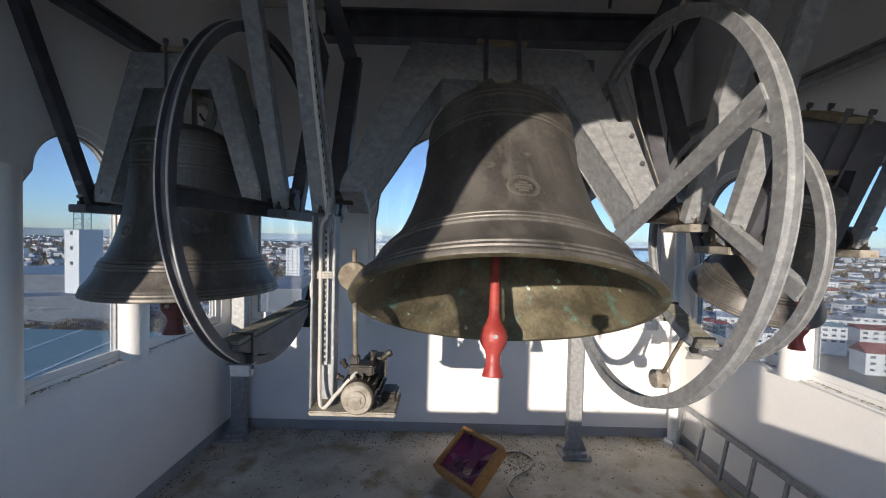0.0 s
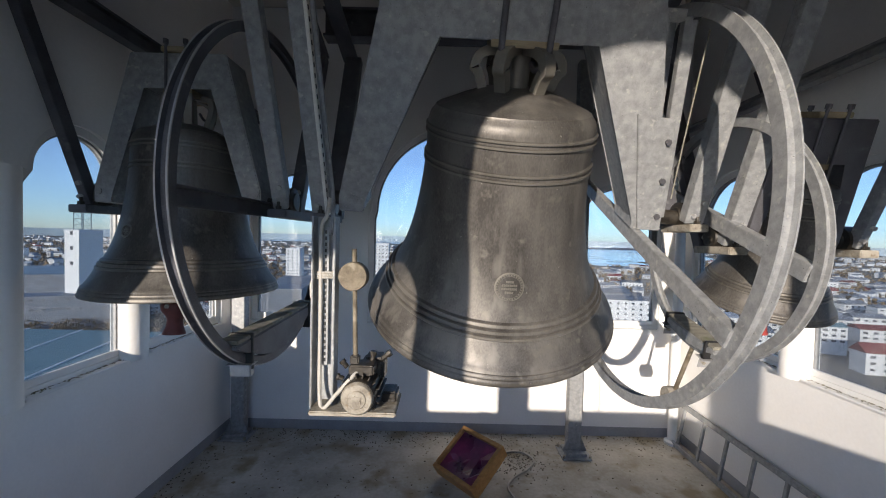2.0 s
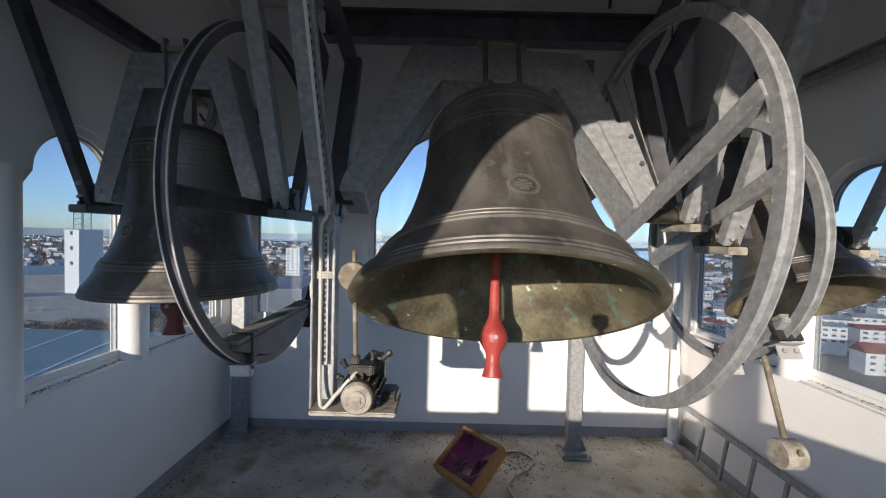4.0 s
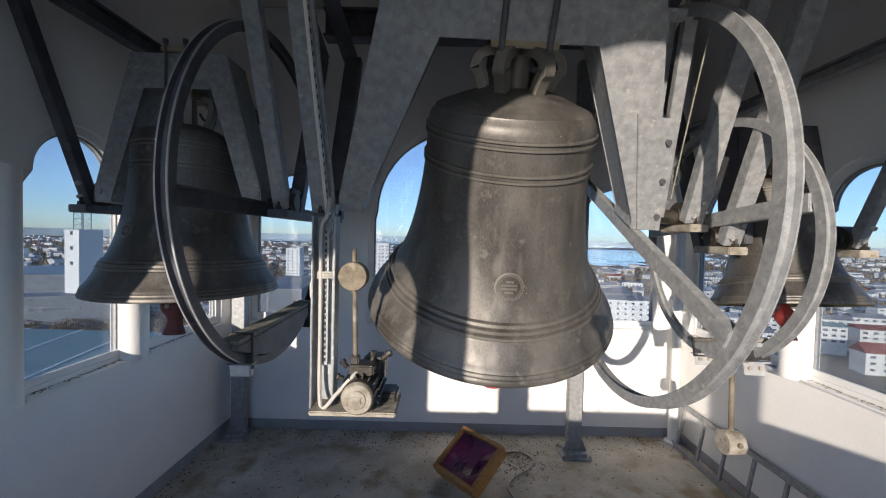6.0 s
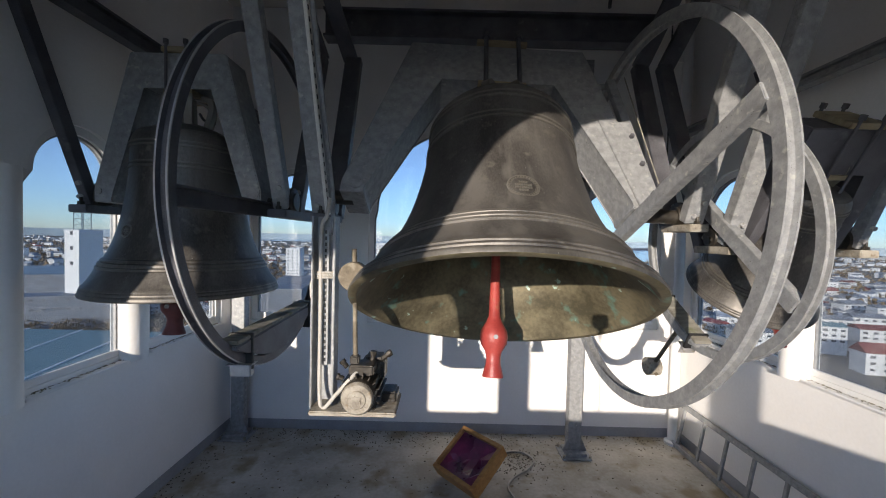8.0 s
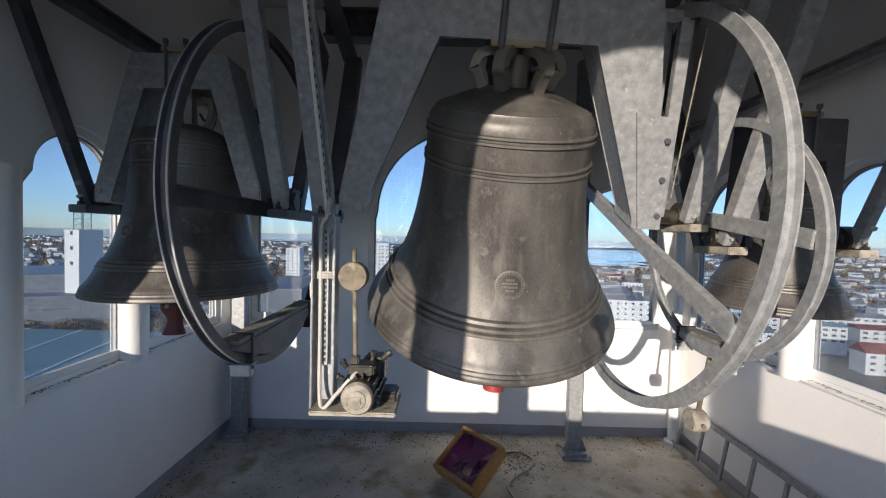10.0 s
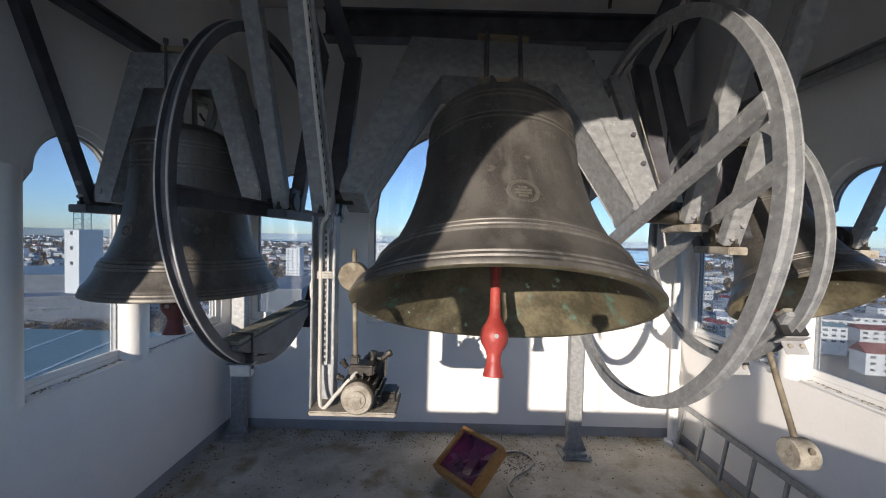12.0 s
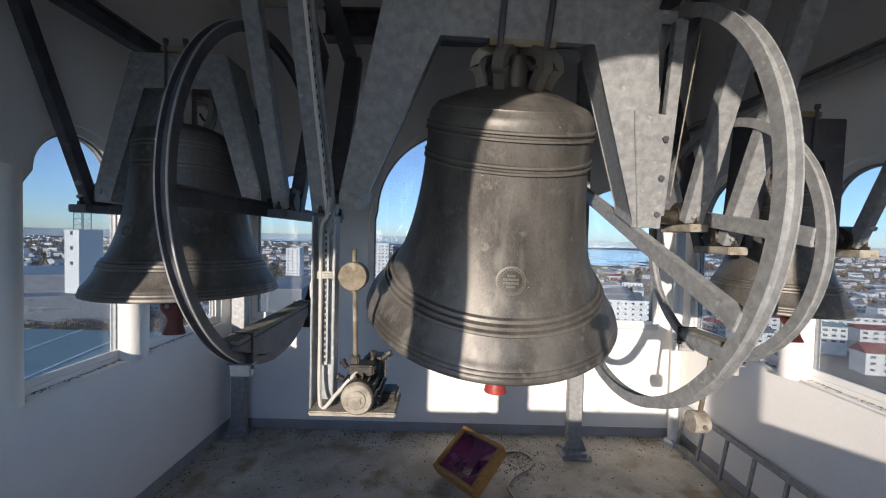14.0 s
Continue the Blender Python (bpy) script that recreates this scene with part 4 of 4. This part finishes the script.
building("hall", -104, 300, 95, 50, -34.5, 18, WALLG, ROOFB, "wide grey hall under a low blue metal roof", 1, 10, 5)
building("hall", -46, 250, 45, 30, -35, 10, WALLG, ROOFG, "wide grey hall with a flat metal roof", 1, 8)
building("hall", -38, 300, 40, 40, -37, -8, WALLW, ROOFG, "pale hall with a metal roof", 1, 8, 4)
building("hall", -20, 230, 60, 30, -36, 6, WALLG, ROOFG, "wide grey hall with a flat metal roof", 1, 8)
building("hall", 8, 260, 70, 30, -38, -4, WALLG, ROOFG, "wide grey hall with a flat metal roof", 1, 8)
building("apartment_block", -39, 380, 13, 20, -13, 8, WALLB, WALLB, "plain white apartment block among trees", 8, 3)
building("apartment_block", -16.5, 340, 16, 18, -5, 4, WALLB, WALLB, "white apartment block with rows of windows", 12, 5)
building("apartment_block", -11, 360, 14, 18, -8, 4, WALLG, WALLG, "grey apartment block with rows of windows", 12, 4)
building("apartment_block", 49, 230, 26, 14, -33, -8, WALLB, ROOFG, "white apartment house with rows of windows", 4, 6, 2)
building("apartment_block", 44, 300, 30, 14, -38, -8, WALLG, ROOFG, "pale apartment house with a grey roof", 3, 6, 3)
for bearing, d, w, top, tr, rf, pt in ((103, 255, 19, -46.5, -18, ROOFG, 2.5), (112, 262, 19, -46, -14, ROOFG, 2.5), (101.5, 228, 17, -45.5, -18, ROOFT, 2), (115, 225, 20, -46.5, -14, ROOFR, 2.5), (119, 190, 24, -51, -12, ROOFR, 4.5), (96, 300, 18, -47, -10, ROOFG, 3), (108, 330, 24, -47, 8, ROOFG, 3), (118, 300, 22, -45, -8, ROOFG, 2), (88, 260, 18, -47, -15, ROOFR, 3), (82, 220, 20, -48, -10, ROOFG, 3)):
    building("house", bearing, d, w, 10, top, tr, WALLW, rf, "white rendered town house with a coloured metal roof", 3, 4, pt, win=(2.6, 1.5))
wing = thing("church_wing", pose(0, 0, 0), "teal-roofed lower wing of the church", "building")
part("wall", box(B(), -85, -38, 34, 57, GROUND_Z, -15.2), WALLG, wing)
part("roof", prism(B(), [(33.5, -16.0), (57.5, -13.6), (57.5, -13.2), (33.5, -15.6)], lambda u, v, w: (w, u, v), -86, -37), ROOFT, wing, "teal sheet roof")
for x in (-78, -70, -62, -54, -46):
    part("roof_seam", prism(B(), [(33.5, -15.6), (57.5, -13.2), (57.5, -13.05), (33.5, -15.45)], lambda u, v, w: (w, u, v), x, x + 0.2), FRAMEW, wing)

# the rest of the town, too far to tell apart
rnd = random.Random(11)


def in_sea(x, y):
    hit = False
    for (x0, y0), (x1, y1) in zip(SHORE, SHORE[1:] + SHORE[:1]):
        if (y0 > y) != (y1 > y) and x < (x1 - x0) * (y - y0) / (y1 - y0) + x0:
            hit = not hit
    return hit


walls, panes, roofs = B(), B(), (B(), B())
for i in range(1700):
    d = 270 + 2500 * rnd.random() ** 1.6
    x = rnd.uniform(-1.3, 1.3) * d
    if in_sea(x, d) or in_sea(x, d + 40) or (x < -0.75 * d and d < 420) or (abs(x / d - 0.47) < 0.09 and d < 320) or (x > 0.75 * d and d < 290) or (-0.25 < x / d < -0.08 and d < 380):
        continue
    w, dp, h = rnd.uniform(9, 26), rnd.uniform(8, 12), rnd.uniform(5, 11)
    if rnd.random() < 0.04:
        h = rnd.uniform(14, 24)
    a = radians(rnd.choice((10, 12, -75, 15, -20)) + rnd.uniform(-4, 4))
    M = Matrix.Translation((x, d, GROUND_Z)) @ Matrix.Rotation(a, 4, "Z")
    c = lambda u, v, z: M @ Vector((u, v, z))
    hexa(walls, [c(-w / 2, 0, 0), c(w / 2, 0, 0), c(w / 2, dp, 0), c(-w / 2, dp, 0), c(-w / 2, 0, h), c(w / 2, 0, h), c(w / 2, dp, h), c(-w / 2, dp, h)])
    p = rnd.uniform(1.5, 4) if h < 12 else 0.3
    rf = roofs[0 if rnd.random() < 0.88 else 1]
    hexa(rf, [c(-w / 2 - 0.3, -0.3, h), c(w / 2 + 0.3, -0.3, h), c(w / 2 + 0.3, dp + 0.3, h), c(-w / 2 - 0.3, dp + 0.3, h), c(-w / 2, dp * 0.42, h + p), c(w / 2, dp * 0.42, h + p), c(w / 2, dp * 0.58, h + p), c(-w / 2, dp * 0.58, h + p)])
    if d < 1300:
        for f in range(int(h // 3)):
            for k in range(int(w // 4)):
                u, z = -w / 2 + 2 + k * 4, f * 3 + 1
                hexa(panes, [c(u - 0.8, -0.1, z), c(u + 0.8, -0.1, z), c(u + 0.8, 0.1, z), c(u - 0.8, 0.1, z), c(u - 0.8, -0.1, z + 1.4), c(u + 0.8, -0.1, z + 1.4), c(u + 0.8, 0.1, z + 1.4), c(u - 0.8, 0.1, z + 1.4)])


def plain(name, bm, material, label, category):
    me = bpy.data.meshes.new(name)
    bm.to_mesh(me)
    bm.free()
    me.materials.append(material)
    return tagged(new(name, me), label, category, kind="stuff")


plain("distant_house_walls", walls, WALLW, "white and cream walls of distant town houses", "houses")
plain("distant_windows", panes, PANE, "dark windows of distant town houses", "windows")
plain("distant_roofs", roofs[0], ROOFG, "grey metal roofs of distant houses", "roofs")
plain("distant_roofs", roofs[1], ROOFR, "red metal roofs of distant houses", "roofs")

TREE = mat("autumn_foliage", (0.14, 0.095, 0.055), (0.28, 0.19, 0.105), 0.9, 0, 0.3, 3, 0, island=0.5)
tb = bmesh.new()
bmesh.ops.create_icosphere(tb, subdivisions=1, radius=1.0)
tv, tf = [v.co.copy() for v in tb.verts], [[v.index for v in f.verts] for f in tb.faces]
tb.free()
V, F = [], []
for i in range(9000):
    d = 190 + 2000 * rnd.random() ** 1.7
    x = rnd.uniform(-1.3, 1.3) * d
    if i % 14 == 0:
        d = rnd.uniform(120, 215)
        x = rnd.uniform(-1.25, -0.75) * d
    if in_sea(x, d) or in_sea(x, d + 20) or (x > 0.6 * d and d < 260):
        continue
    near = d < 300
    for k in range(30 if near else 3):
        o = Vector((x + rnd.gauss(0, 1.6), d + rnd.gauss(0, 1.6), GROUND_Z + rnd.uniform(1.0, 7.5)))
        r = rnd.uniform(0.2, 0.6) if near else rnd.uniform(1.2, 2.4)
        n0 = len(V)
        V += [o + Vector((v.x * r, v.y * r, v.z * r * 1.15)) * rnd.uniform(0.6, 1.25) for v in tv]
        F += [[n0 + q for q in f] for f in tf]
me = bpy.data.meshes.new("town_trees")
me.from_pydata(V, [], F)
me.materials.append(TREE)
tagged(new("town_trees", me), "brown and ochre autumn trees between the houses", "trees", kind="stuff")


def motions():
    for ob, amp, low, per, (x, y, z, lean) in ((big, 26.36, -0.175, 4.1666, (*AX, 2.06)), (rgt, 32.8, 1.078, 2.729, (*RX, 0.0))):
        walk(ob, [(i * 0.2, pose(x, y, z, sway(amp, low, per, i * 0.2), lean)) for i in range(71)])
    # the great bell's clapper strikes the far side, rebounds and settles; turns against the plumb line over one swing
    phase = [0, 0.1, 0.18, 0.24, 0.30, 0.36, 0.40, 0.46, 0.52, 0.60, 0.68, 0.74, 0.82, 0.90, 1.0]
    plumb = [-15, -14, -10, 8, 16, 4, -4, 2, 6, 4, -2, -8, -12, -15, -15]
    rows = []
    for i in range(141):
        t = i * 0.1
        rows.append((t, pose(0, 0, 0.53, float(np.interp((t + 0.175) / 4.1666 % 1.0, phase, plumb)) - sway(26.36, -0.175, 4.1666, t))))
    walk(big_clapper, rows)
    # the small bell's clapper hangs back, then follows
    phase = [0, 0.25, 0.6, 0.8, 1.0, 1.2, 1.45, 1.7, 2.1, 2.44, 2.729]
    plumb = [-3, -8, -12, -14, -14, -10, 8, 10, 12, 12, -3]
    rows = []
    for i in range(141):
        t = i * 0.1
        rows.append((t, pose(0, 0, 0.28, float(np.interp(t % 2.729, phase, plumb)) - sway(32.8, 1.078, 2.729, t))))
    walk(rgt_clapper, rows)


motions()
